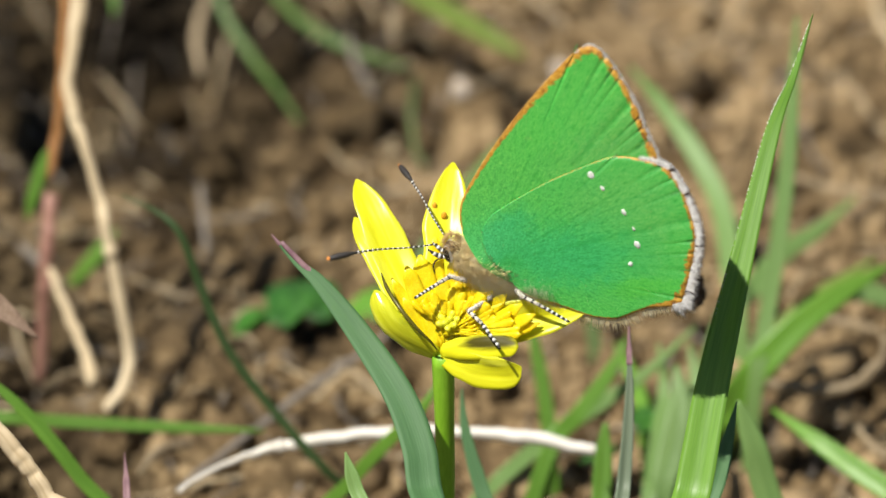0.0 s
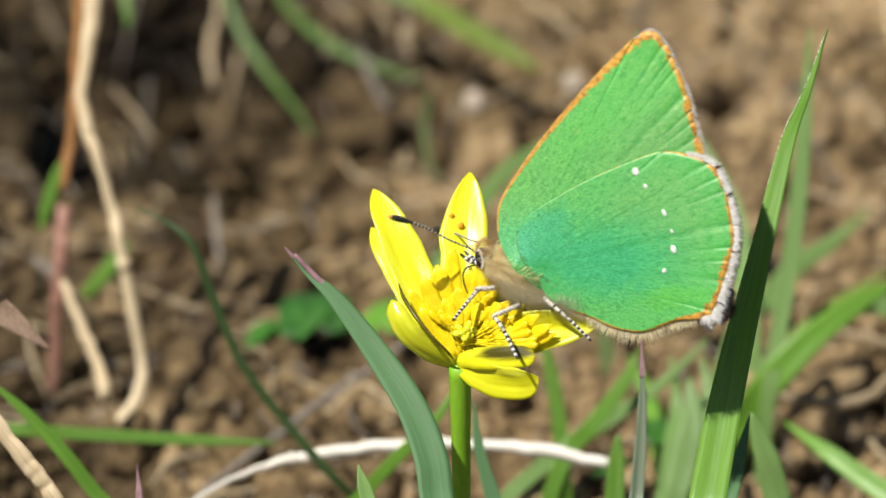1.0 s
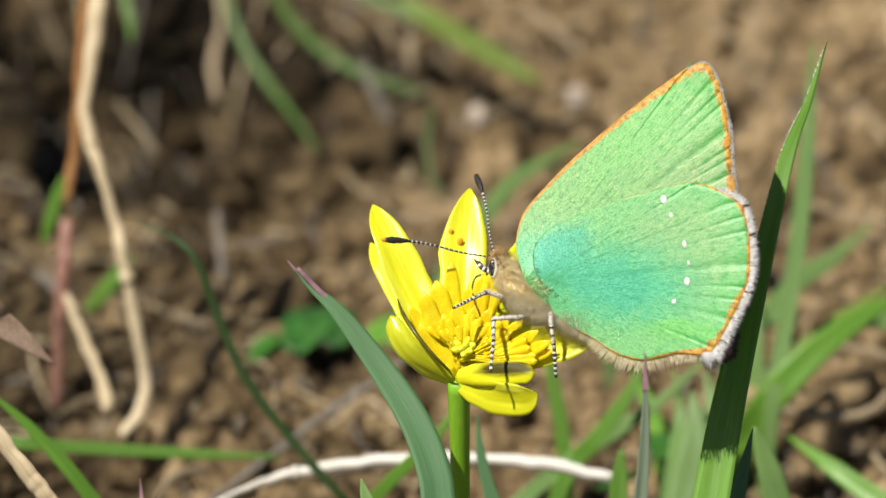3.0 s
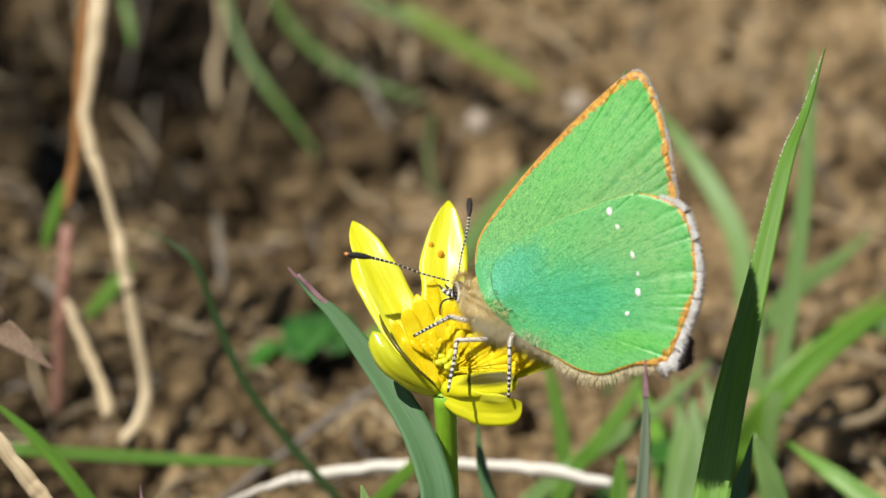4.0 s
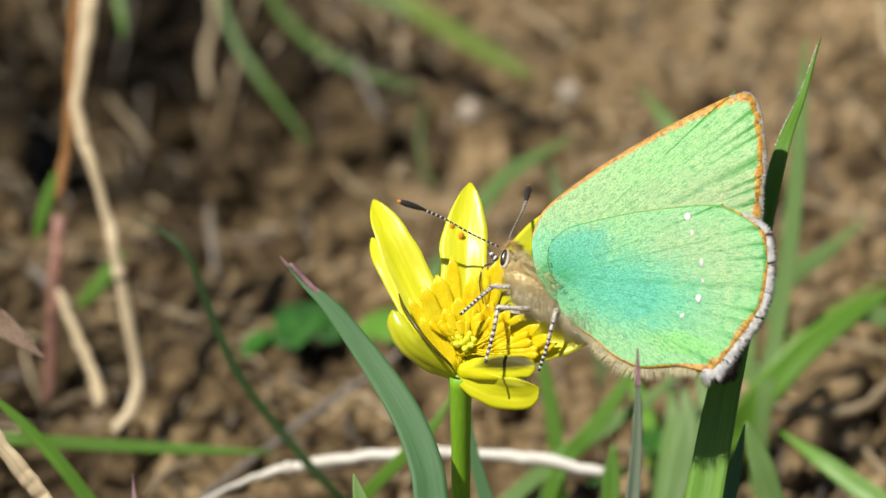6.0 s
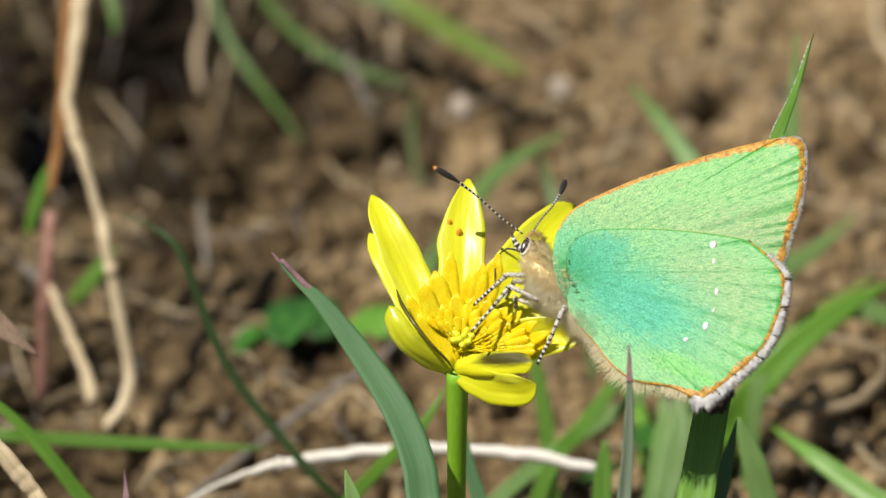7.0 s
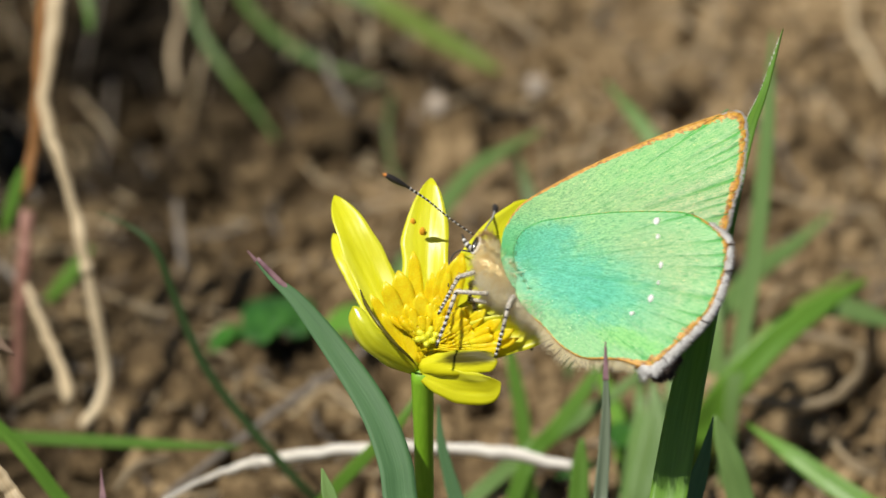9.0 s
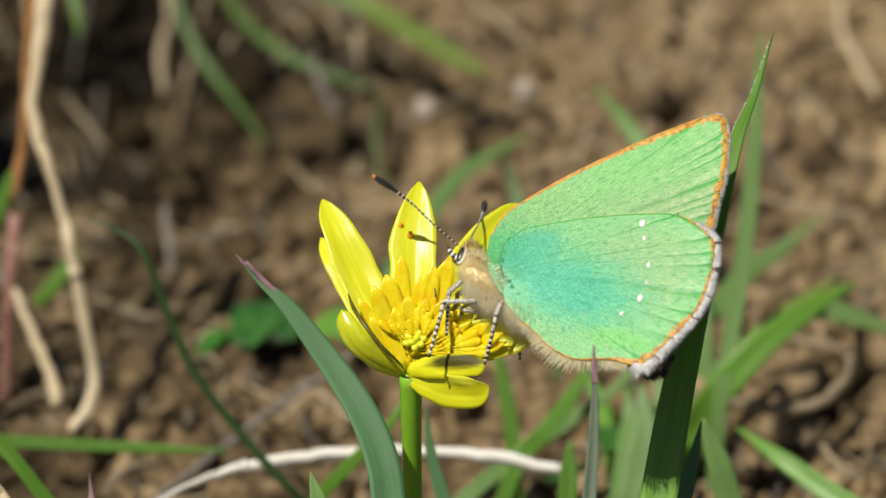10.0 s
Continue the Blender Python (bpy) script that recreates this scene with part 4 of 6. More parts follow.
stalk([(3.53, 85.68, 2), (5.7, 82.04, 2), (8.21, 78.77, 1.6), (9.99, 76.44, 1.5)], [0.18, 0.25, 0.25, 0.18], STRAW_DULL, "faded straw on the soil", flat=0.7)
stalk([(-3.58, 78.34, 5), (-3.75, 76.47, 4), (-3.61, 75.82, 2.5)], [0.22, 0.30, 0.18], STRAW_DULL, "tan strip of dry leaf", flat=0.5)
stalk([(-2.29, 71.11, 3), (-2.56, 67.95, 2.4), (-2.34, 65.15, 1.6), (-1.55, 62.93, 1.3)], [0.12, 0.18, 0.16, 0.1], GRASS_GREY, "grey-green dead blade on soil", flat=0.5)
stalk([(-6.66, 77.05, 2.4), (-5.98, 74.19, 2), (-4.88, 71.34, 1.4)], [0.3, 0.36, 0.2], STRAW_GREY, "greyish dead blade on the soil", flat=0.6)
stalk([(-15.56, 59.13, 2.4), (-15.29, 55.47, 2.2), (-15.05, 52.82, 1.4)], [0.22, 0.3, 0.2], STRAW_GREY, "greyish dead blade on the soil", flat=0.6)
stalk([(-19.94, 49.28, 2), (-17.65, 47.67, 2), (-15.58, 47.34, 1.6)], [0.14, 0.22, 0.14], STRAW_DULL, "short straw on the soil", flat=0.6)
stalk([(-18.24, 26.16, 3), (-17, 28.53, 3), (-15.08, 30.33, 2.4)], [0.22, 0.43, 0.22], STRAW_DULL, "crumpled pale straw on the soil", flat=0.5)
stalk([(20.97, 61.12, 2), (23.71, 59.44, 2), (27.87, 58.44, 2)], [0.14, 0.22, 0.18], STRAW_DULL, "faded straw on the soil", flat=0.7)
stalk([(20.99, 43.55, 2), (23.36, 43.55, 2.4), (26.39, 42.6, 2)], [0.22, 0.36, 0.22], STRAW_DULL, "faded straw on the soil", flat=0.5)
stalk([(13.36, 82.04, 2), (15.58, 83.13, 2), (17.73, 81.28, 1.6)], [0.14, 0.22, 0.14], STRAW_DULL, "faded straw on the soil", flat=0.6)
stalk([(1.29, 71.72, 1.8), (3.45, 73.13, 2), (6.34, 74.52, 1.8)], [0.18, 0.29, 0.18], STRAW_DULL, "faded straw on the soil", flat=0.6)
stalk([(-24.35, 36.7, 2), (-22.41, 38.55, 2), (-21.02, 37.31, 1.6)], [0.14, 0.22, 0.14], STRAW_DULL, "straw fibre on the soil", flat=0.6)
stalk([(23.79, 30.93, 3), (25.05, 29.13, 2.6), (26.39, 29.14, 2)], [0.25, 0.36, 0.22], STRAW_DULL, "tan strip of dry leaf", flat=0.5)


def round_leaf(at, way, length, width, label, material=LEAF, lift=20):
    """A small lobed leaf that lies over the soil on a short stalk."""
    bm = petal_mesh(length, width, lift, -lift * 0.6, 0.18, 2.0, int(at[0] * 7) % 50)
    ob = new("leaf", made("leaf", bm, material))
    ob.matrix_world = Matrix.Translation(Vector(at) * MM) @ Matrix.Rotation(radians(way), 4, "Z")
    return tagged(ob, label, "leaf", "low leaves")


LEAVES = [((-11.24, 44.96, 1.5), 35, 4.0, 2.6, "glossy dark green leaf low on the soil"), ((-10.36, 43.55, 2), 75, 4.8, 3.2, "dark green leaf low on the soil"),
          ((-7.64, 44.18, 2), 110, 4.5, 3.2, "dark green leaf low on the soil"), ((-6.26, 43.4, 2.5), 25, 4.4, 3.4, "bright green rounded leaf"),
          ((-13.09, 43.38, 1.5), 60, 3.2, 1.4, "small green leaf on the soil"), ((11.15, 30.33, 3), 80, 2.8, 1.7, "soft green leaf behind the spike"),
          ((13.48, 30.33, 3), 100, 2.8, 1.6, "green leaf at the blade's foot"),
          ((7.46, 27.34, 3), 30, 2.6, 1.5, "green leaf low on the soil")]

PEBBLES = [((6.97, 73.22, 2.2), 0.95), ((0.57, 71.91, 1.6), 0.7)]


def build_fibres():
    """Countless bits of straw, root and fibre strewn over the soil."""
    rng = random.Random(21)
    for name, count, material, label in (("straw_bits", 330, STRAW, "thin tan straw bits scattered on the soil"), ("root_fibres", 330, STRAW_GREY, "thin grey root fibres scattered on the soil")):
        bm = bmesh.new()
        for _ in range(count):
            x, y = rng.uniform(-34, 34), rng.uniform(22, 94)
            way, length = rng.uniform(0, 6.28), rng.uniform(1.5, 6.5)
            pts = []
            bend = rng.uniform(-0.5, 0.5)
            for k in range(4):
                px, py = x + math.cos(way + bend * k / 3) * length * k / 3, y + math.sin(way + bend * k / 3) * length * k / 3
                pts.append((px, py, soil_height(px, py) + rng.uniform(0.5, 1.3)))
            r = rng.uniform(0.04, 0.13)
            tube(bm, pts, [r, r * 1.1, r, r * 0.6], 5, 7, 0.7)
        tagged(new(name, made(name, bm, material)), label, "plant litter", kind="stuff")


build_fibres()
for at, way, length, width, label in LEAVES:
    round_leaf(at, way, length, width, label, LEAF_DEEP if "dark" in label else LEAF_BRIGHT if "bright" in label else LEAF)
rng = random.Random(8)
for at, r in PEBBLES:
    bm = bmesh.new()
    lump(bm, (0, 0, 0), r, rng, 0.8)
    ob = new("pebble", made("pebble", bm, PEBBLE))
    ob.location = Vector(at) * MM
    tagged(ob, "pale rounded pebble half sunk in the soil", "pebble", "pebbles")


def build_dead_leaf():
    base = Vector((-27.28, 9.00, 26.95))
    tip = Vector((-22.59, 7.50, 24.37))
    bm = ribbon(bmesh.new(), [p - base for p in (tip, tip.lerp(base, 0.3) + Vector((0, 0.2, 0.15)), tip.lerp(base, 0.65) + Vector((0, 0.3, 0.25)), base, base + Vector((-5, 5, -8)), base + Vector((-8, 9, -26)))], [0.08, 0.6, 1.1, 1.5, 1.8, 1.9, 1.6, 0.9, 0.5], keel=0.22, thick=0.25, n=40)
    ob = new("dead_leaf", made("dead_leaf", bm, DEAD_LEAF))
    ob.location = base * MM
    tagged(ob, "pinkish-brown withered leaf with a dark point", "dead leaf")


build_dead_leaf()


# ---- the flower ----
FLOWER_TOP = Vector((0.0002, -0.0036, 0.0300))
STEM_ROOT = Vector((-0.5, 0.5, -31.5))


def at_view(x, y, out):
    """A place in the flower: x to the side and y down, in steps of 0.03 mm on the plane that leans back 32 degrees; out: millimetres away from it."""
    a, b = (x - 790.7) * 0.02996, (674.6 - y) * 0.02996
    return Vector((a, 0.52992 * b + 0.84805 * out, 0.84805 * b - 0.52992 * out))


def build_flower():
    flower = tagged(new("flower"), "open glossy yellow flower with narrow petals on a green stem", "flower")
    flower.location = FLOWER_TOP
    stem = part("stem", tube(bmesh.new(), [(0, 0, 0.6), (0, 0, -4), (-0.05, 0, -9), (-0.3, 0.2, -18), STEM_ROOT], [0.62, 0.52, 0.50, 0.55, 0.6], 14, 30), STEM_GREEN, flower, "smooth green stem")
    # the petals' middle lines from base to tip, widths, the way the face looks, cup
    look_out = (0, -0.85, 0.53)
    petals = [
        ([(-0.32, 0.2, 0.56), (-1.34, 1.6, 2.23), (-2.54, 3.26, 4.51), (-3.62, 4.26, 6.68), (-4.54, 5.11, 8.41)], [0.7, 1.5, 2.15, 2.2, 1.7, 0.75], (0.25, -0.8, 0.5), 0.22, PETAL),
        ([(-0.44, 0.45, 0.4), (-1.49, 1.88, 1.73), (-2.75, 3.32, 3.66), (-3.95, 4.06, 5.22), (-4.67, 4.54, 6.37)], [0.6, 1.3, 1.75, 1.6, 1.15, 0.5], (-0.15, -0.8, 0.5), 0.3, PETAL),
        ([(0.1, 0.45, 0.58), (0.19, 2.22, 2.65), (0.25, 3.73, 4.89), (0.34, 4.68, 6.78), (0.64, 5.64, 9.07)], [0.8, 1.8, 2.55, 2.65, 2.1, 0.9], look_out, 0.2, PETAL),
        ([(0.28, 0.53, 0.71), (1.78, 2.39, 2.55), (3.35, 4.46, 4.36), (5.04, 5.99, 5.68), (6.4, 6.82, 6.62)], [0.8, 1.9, 2.6, 2.6, 2.1, 1.5], (-0.15, -0.8, 0.6), 0.22, PETAL),
        ([(0.22, -0, 0.8), (2.37, 0.1, 2.09), (4.6, -0.15, 2.82), (6.24, -0.45, 3.29), (7.72, -0.61, 3.79)], [0.9, 1.9, 2.3, 2.0, 1.3, 0.5], (0.2, -0.78, 0.55), 0.24, PETAL),
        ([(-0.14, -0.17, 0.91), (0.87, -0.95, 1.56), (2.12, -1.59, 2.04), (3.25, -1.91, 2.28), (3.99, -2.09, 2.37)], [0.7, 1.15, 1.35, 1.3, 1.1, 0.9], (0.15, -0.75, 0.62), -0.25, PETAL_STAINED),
        ([(-0.08, -0.3, 0.71), (1.02, -1.05, 0.63), (2.25, -1.83, 0.71), (3.4, -2.36, 0.98), (4.14, -2.49, 1.35)], [0.8, 1.5, 1.95, 2.0, 1.7, 0.6], (0.14, -0.93, 0.2), 0.22, PETAL),
        ([(-0.32, -0.21, 0.65), (-1.51, -0.55, 1.62), (-2.59, -0.61, 2.65), (-3.24, -0.18, 3.54), (-3.54, 0.63, 4.27)], [0.8, 1.35, 1.65, 1.5, 1.2, 0.9], (-0.12, -0.97, 0.0), -0.4, PETAL_PALE),
        ([(-0.14, 0.53, 0.53), (-0.44, 2.25, 1.57), (-0.68, 3.38, 2.63), (-0.92, 4.02, 3.65)], [0.6, 1.4, 1.6, 0.3], look_out, 0.2, PETAL),
        ([(0.28, 0.31, 0.74), (2.23, 1.16, 1.91), (4.18, 1.69, 2.56), (5.52, 1.85, 2.82), (6.51, 1.88, 2.87)], [0.8, 1.8, 2.5, 2.4, 1.6, 0.3], (-0.1, -0.6, 0.8), 0.2, PETAL)]
    # the upright petals flare away behind the butterfly
    flare = Vector((0, 0.84805, -0.52992)) * 3.0
    for k, (line, widths, facing, cup, material) in enumerate(petals):
        if k < 4:
            line = [Vector(p) + flare * (i / 4) ** 2 for i, p in enumerate(line)]
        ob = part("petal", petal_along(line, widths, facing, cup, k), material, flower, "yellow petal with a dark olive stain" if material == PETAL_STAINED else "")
        if k == 1:
            margin = [(-3.19, 1.85, 4.52), (-2.89, 0.76, 4.29), (-2.17, -0.51, 3.76), (-1.27, -1, 2.8), (-0.56, -0.87, 1.86), (-0.23, -0.62, 1.13)]
            part("olive_margin", petal_along(margin, [0.06, 0.22, 0.22, 0.18, 0.13, 0.05], look_out, -0.5, 3, 22, 5, 0.05), PETAL_OLIVE, ob, "dark olive folded margin")
    rng = random.Random(11)
    part("receptacle", ball(bmesh.new(), (0, 0, 0.35), (0.58, 0.58, 0.42)), STEM_GREEN, flower, "pale green base under the petals")
    for k in range(18):
        az, e = k * 2.4, radians(90 - 85 * math.sqrt((k + 0.5) / 18))
        d = Vector((math.cos(az) * math.cos(e), math.sin(az) * math.cos(e), math.sin(e)))
        part("carpel", ball(bmesh.new(), at_view(803, 604, -0.9) + d * 0.55, (0.21, 0.21, 0.32), d.to_track_quat("Z", "Y").to_matrix(), 8, 6), CARPEL, flower)
    # broad flat inner scales, from foot to tip, with their width
    scales = [(790, 625, 779, 447, 0.62), (784, 645, 752, 481, 0.95), (782, 648, 728, 500, 0.75), (780, 650, 702, 522, 0.5), (797, 640, 812, 486, 0.6),
              (800, 640, 838, 468, 0.8), (803, 640, 866, 452, 0.9), (798, 640, 822, 525, 0.6), (788, 645, 764, 540, 0.5), (792, 640, 790, 520, 0.8),
              (800, 645, 850, 530, 0.7), (803, 645, 880, 545, 0.7), (806, 645, 905, 552, 0.6), (808, 648, 932, 570, 0.6), (808, 650, 955, 588, 0.55),
              (808, 650, 962, 604, 0.5), (806, 650, 905, 596, 0.5), (804, 648, 872, 582, 0.5), (802, 645, 845, 566, 0.5), (780, 652, 722, 556, 0.5),
              (778, 652, 742, 585, 0.5), (800, 650, 925, 618, 0.5), (796, 645, 808, 545, 0.5), (785, 645, 745, 520, 0.6)]
    for k, (x0, y0, x1, y1, w) in enumerate(scales):
        foot, tip = at_view(x0, y0, -0.6), at_view(x1, y1, -0.6 - 0.5 * rng.random() - 0.0135 * max(0, x1 - 815))
        mid = foot.lerp(tip, 0.5) + Vector((0, 0.1, -0.15))
        part("nectar_scale", petal_along([foot, mid, tip], [w * 0.7, w * 1.2, w * 1.3, w * 1.25, w * 0.9], (0, -0.75, 0.65), 0.15, k + 20, 10, 5, 0.04), STAMEN, flower)
    # stamens: flat spoon-shaped, spread to all sides of the carpels and thickest beside the butterfly
    for k in range(34):
        way = radians(-8 + 150 * ((k * 0.618) % 1) ** 1.25)
        far = rng.uniform(0.62, 1.0) * (125 - 38 * math.sin(way))
        x, y = 803 + math.cos(way) * far, 612 - math.sin(way) * far * 0.85
        foot = at_view(800 + rng.uniform(-10, 10), 618 + rng.uniform(-8, 8), -0.9)
        tip = at_view(x, y, -1.0 - 0.4 * rng.random() - 0.0135 * max(0, x - 815))
        d = (tip - foot).normalized()
        neck = foot.lerp(tip, 0.62) + Vector((0, -0.12, -0.05))
        st = part("stamen", tube(bmesh.new(), [foot, foot.lerp(tip, 0.4) + Vector((0, -0.1, -0.1)), neck], [0.06, 0.06, 0.08], 6, 6), STAMEN, flower)
        w = rng.uniform(0.34, 0.52)
        part("anther", petal_along([neck, neck.lerp(tip, 0.5), tip], [w * 0.6, w * 1.1, w * 1.25, w * 1.1], (rng.uniform(-0.3, 0.3), -0.75, 0.65), -0.35, k + 60, 8, 5, 0.07), STAMEN, st)
    for x, y, out, big in ((778, 396, 1.95, 1.1), (795, 413, 1.72, 1.2)):
        part("pollen_speck", ball(bmesh.new(), at_view(x, y, out), (0.14 * big, 0.10, 0.23 * big), None, 8, 6), POLLEN, flower, "orange pollen speck")
    return flower, stem


# ---- the butterfly, in its own space: x towards the tail, z up in the wings' plane, y to its far side ----
NEAR_FORE = [(0.75, -1.4), (0.42, -0.3), (0.40, 0.9), (0.75, 2.3), (1.77, 3.47), (4.01, 4.37), (6.43, 5.07), (8.86, 5.62), (11.1, 6.03), (13.0, 6.26), (13.85, 6.15), (14.15, 5.6), (14.12, 4.5), (13.6, 2.31), (12.95, 0.74), (12.3, -0.9), (11.2, -1.6), (8.0, -1.7), (4.0, -1.9), (1.6, -2.2)]
NEAR_HIND = [(1.15, -0.75), (1.12, 0.2), (1.28, 1.0), (1.72, 1.66), (2.5, 2.0), (3.45, 2.04), (6.43, 1.71), (9.5, 1.02), (10.72, 0.55), (11.65, -0.29), (12.45, -1.47), (12.25, -2.82), (11.75, -4.19), (11.1, -5.27), (10.2, -6.15), (9.1, -6.95), (8.2, -7.55), (7.5, -7.95), (6.75, -7.55), (5.8, -7.0), (4.2, -6.55), (3.35, -5.95), (2.7, -5.15), (2.2, -4.25), (1.5, -3.25), (0.95, -2.0)]


def shrunk(outline, k=0.965):
    return [(0.8 + (x - 0.8) * k, z * k) for x, z in outline]


FAR_FORE, FAR_HIND = shrunk(NEAR_FORE), shrunk(NEAR_HIND)


def wing_depth(x, z, side, layer):
    """How far out a wing lies from the middle plane: it comes off the thorax and closes in."""
    r = math.hypot(x - 0.6, z - 0.3)
    return side * (0.10 + 0.85 * math.exp(-r / 2.6) + layer + 0.16 * math.sin(min(r, 13) / 13 * math.pi))


FORE_ROOT, HIND_ROOT, HIND_LAYER = (0.6, 0.3), (1.2, -0.2), 0.17
# the folds along the veins: root, first and last way in degrees, how many, depth
FORE_FOLDS, HIND_FOLDS = (FORE_ROOT, -7.0, 26.5, 9, 0.125), (HIND_ROOT, -50.0, 6.0, 9, 0.085)


def fold_depth(x, z, r, folds):
    """How far a wing sinks in at a place, r of the way from its root to its margin: sharp grooves with soft ridges between."""
    (rx, rz), first, last, count, deep = folds
    ph = (math.degrees(math.atan2(z - rz, x - rx)) - first) / (last - first) * count
    if not 0 <= ph < count:
        return 0.0
    ph = max(0.0, min(count - 0.01, ph + 0.35 * math.sin(ph * 1.9 + 0.7)))
    k = int(ph)
    vary = 0.75 + 0.5 * math.sin(k * 2.3 + 1) ** 2
    return deep * vary * (math.exp(-((ph - k - 0.5) / 0.11) ** 2) - 0.28) * r ** (6.0 + 6.0 * ((k * 5) % 4) / 3)


def even(points, n, closed=False):
    """n points at even steps along the smooth curve through points of the wing's plane."""
    path = np.array([(q.x, q.z) for q in spline([(x, 0, z) for x, z in (points + points[:1] if closed else points)], 12 * len(points))])
    run = np.concatenate([[0], np.cumsum(np.hypot(*np.diff(path, axis=0).T))])
    at = np.linspace(0, run[-1], n + 1)[:-1] if closed else np.linspace(0, run[-1], n)
    return np.stack([np.interp(at, run, path[:, 0]), np.interp(at, run, path[:, 1])], 1)


def wing_mesh(name, outline, centre, side, layer, folds, bands, n=520, rings=30, thick=0.05):
    """A wing as a thin shell, folded along its veins. bands: stretches of the margin with the widths of their orange band."""
    edge, c = even(outline, n, True), np.array(centre)
    share = np.arange(1, rings + 1) / rings
    flat = np.concatenate([[c], (c + (edge[:, None, :] - c) * share[None, :, None]).reshape(-1, 2)])
    inner = np.concatenate([[0.0], np.tile(share, n)])
    outer_y = [wing_depth(x, z, side, layer) - side * fold_depth(x, z, r, folds) for (x, z), r in zip(flat.tolist(), inner.tolist())]
    verts = [(x * MM, (y - side * off) * MM, z * MM) for off in (0, thick) for (x, z), y in zip(flat.tolist(), outer_y)]
    half, faces = len(flat), []
    for g in (0, 1):
        turn = 1 if (g == 0) != (side > 0) else -1
        for i in range(n):
            a, b = g * half + 1 + i * rings, g * half + 1 + (i + 1) % n * rings
            faces.append((g * half, a, b)[::turn])
            faces += [(a + k, a + k + 1, b + k + 1, b + k)[::turn] for k in range(rings - 1)]
    for i in range(n):
        a, b = (i + 1) * rings, ((i + 1) % n + 1) * rings
        faces.append((a, a + half, b + half, b)[::-1 if side > 0 else 1])
    me = bpy.data.meshes.new(name)
    me.from_pydata(verts, [], faces)
    gap, along_it = np.full(half, 9.0), np.zeros(half)
    for stretch, widths in bands:
        line = even(stretch, 90)
        wide = np.array([along(widths, k / 89) for k in range(90)])
        d = np.hypot(flat[:, None, 0] - line[None, :, 0], flat[:, None, 1] - line[None, :, 1])
        k = d.argmin(1)
        near = d[np.arange(half), k] / wide[k]
        along_it = np.where(near < gap, k, along_it)
        gap = np.minimum(gap, near)
    corner = np.empty(len(me.loops), dtype=np.int32)
    me.loops.foreach_get("vertex_index", corner)
    spots = np.stack([gap, along_it * 0.1], 1)[corner % half]
    me.uv_layers.new(name="margin").data.foreach_set("uv", spots.astype(np.float32).ravel())
    for f in me.polygons:
        f.use_smooth = True
    return me


def vein_ends(wing, outline, side, layer, folds, reaches, material):
    """Dark scales in the grooves of the veins, from the margin inwards, each a part of its own."""
    (rx, rz), first, last, count, _ = folds
    edge = even(outline, 400, True)
    angle = np.degrees(np.arctan2(edge[:, 1] - rz, edge[:, 0] - rx))
    far = np.hypot(edge[:, 0] - rx, edge[:, 1] - rz)
    for k in range(count):
        w = first + (k + 0.5) * (last - first) / count
        for _ in range(12):
            ph = (w - first) / (last - first) * count
            w -= 0.5 * (ph + 0.35 * math.sin(ph * 1.9 + 0.7) - k - 0.5) * (last - first) / count
        end = far[np.where(np.abs(angle - w) < 1.2, far, 0).argmax()]
        bm, rows = bmesh.new(), []
        for j in range(7):
            r = 1.0 - reaches[k % len(reaches)] * j / 6
            x, z = rx + math.cos(radians(w)) * end * r, rz + math.sin(radians(w)) * end * r
            wide = 0.045 * (1 - j / 6.5)
            y = wing_depth(x, z, side, layer) - side * (fold_depth(x, z, r, folds) - 0.012)
            across = Vector((-math.sin(radians(w)), 0, math.cos(radians(w)))) * wide
            rows.append([bm.verts.new((Vector((x, y + dy, z)) + across * q) * MM) for q, dy in ((-1, side * 0.004), (0, side * 0.012), (1, side * 0.004), (0, -side * 0.02))])
        for p, q in zip(rows, rows[1:]):
            for i in range(4):
                bm.faces.new((p[i], p[(i + 1) % 4], q[(i + 1) % 4], q[i]))
        part("vein_end", bm, material, wing)


def fringe(points, length, side, layer, count, seed, ragged=0.25, keep=None, r=0.028):
    """Fine scales standing out from a wing's edge."""
    rng = random.Random(seed)
    bm = bmesh.new()
    path = spline([(x, 0, z) for x, z in points], 200)
    for k in range(count):
        u = rng.random()
        if keep and not keep(u):
            continue
        i = min(int(u * 199), 198)
        p = path[i].lerp(path[i + 1], u * 199 - i)
        t = (path[i + 1] - path[i]).normalized()
        outward = Vector((-t.z, 0, t.x))
        w = along(length, u) * rng.uniform(1 - ragged, 1.1)
        tip = p + outward * w + t * rng.uniform(-0.2, 0.3) + Vector((0, rng.uniform(-0.06, 0.06), 0))
        y = wing_depth(p.x, p.z, side, layer)
        scale(bm, (p.x - outward.x * 0.08, y + rng.uniform(-0.03, 0.03), p.z - outward.z * 0.08), (tip.x, y + tip.y, tip.z), r, (rng.uniform(-0.25, 0.25), side, rng.uniform(-0.25, 0.25)))
    return bm


def banded(points, radii, n, dark, pale, parent, name, every=2, sides=7, share=0.9, label="white rings"):
    """A limb with dark and pale rings by turns, as two parts; returns the dark one, which the pale rings sit on."""
    path = spline(points, n)
    limb = part(name, tube(bmesh.new(), path, radii, sides), dark, parent)
    bm = bmesh.new()
    for i in range(1, n - 2, every):
        r0, r1 = (along(radii, j / (n - 1)) * 1.12 for j in (i, i + 1))
        tube(bm, [path[i], path[i].lerp(path[i + 1], share)], [r0, r1], sides)
    part("banding", bm, pale, limb, label)
    return limb


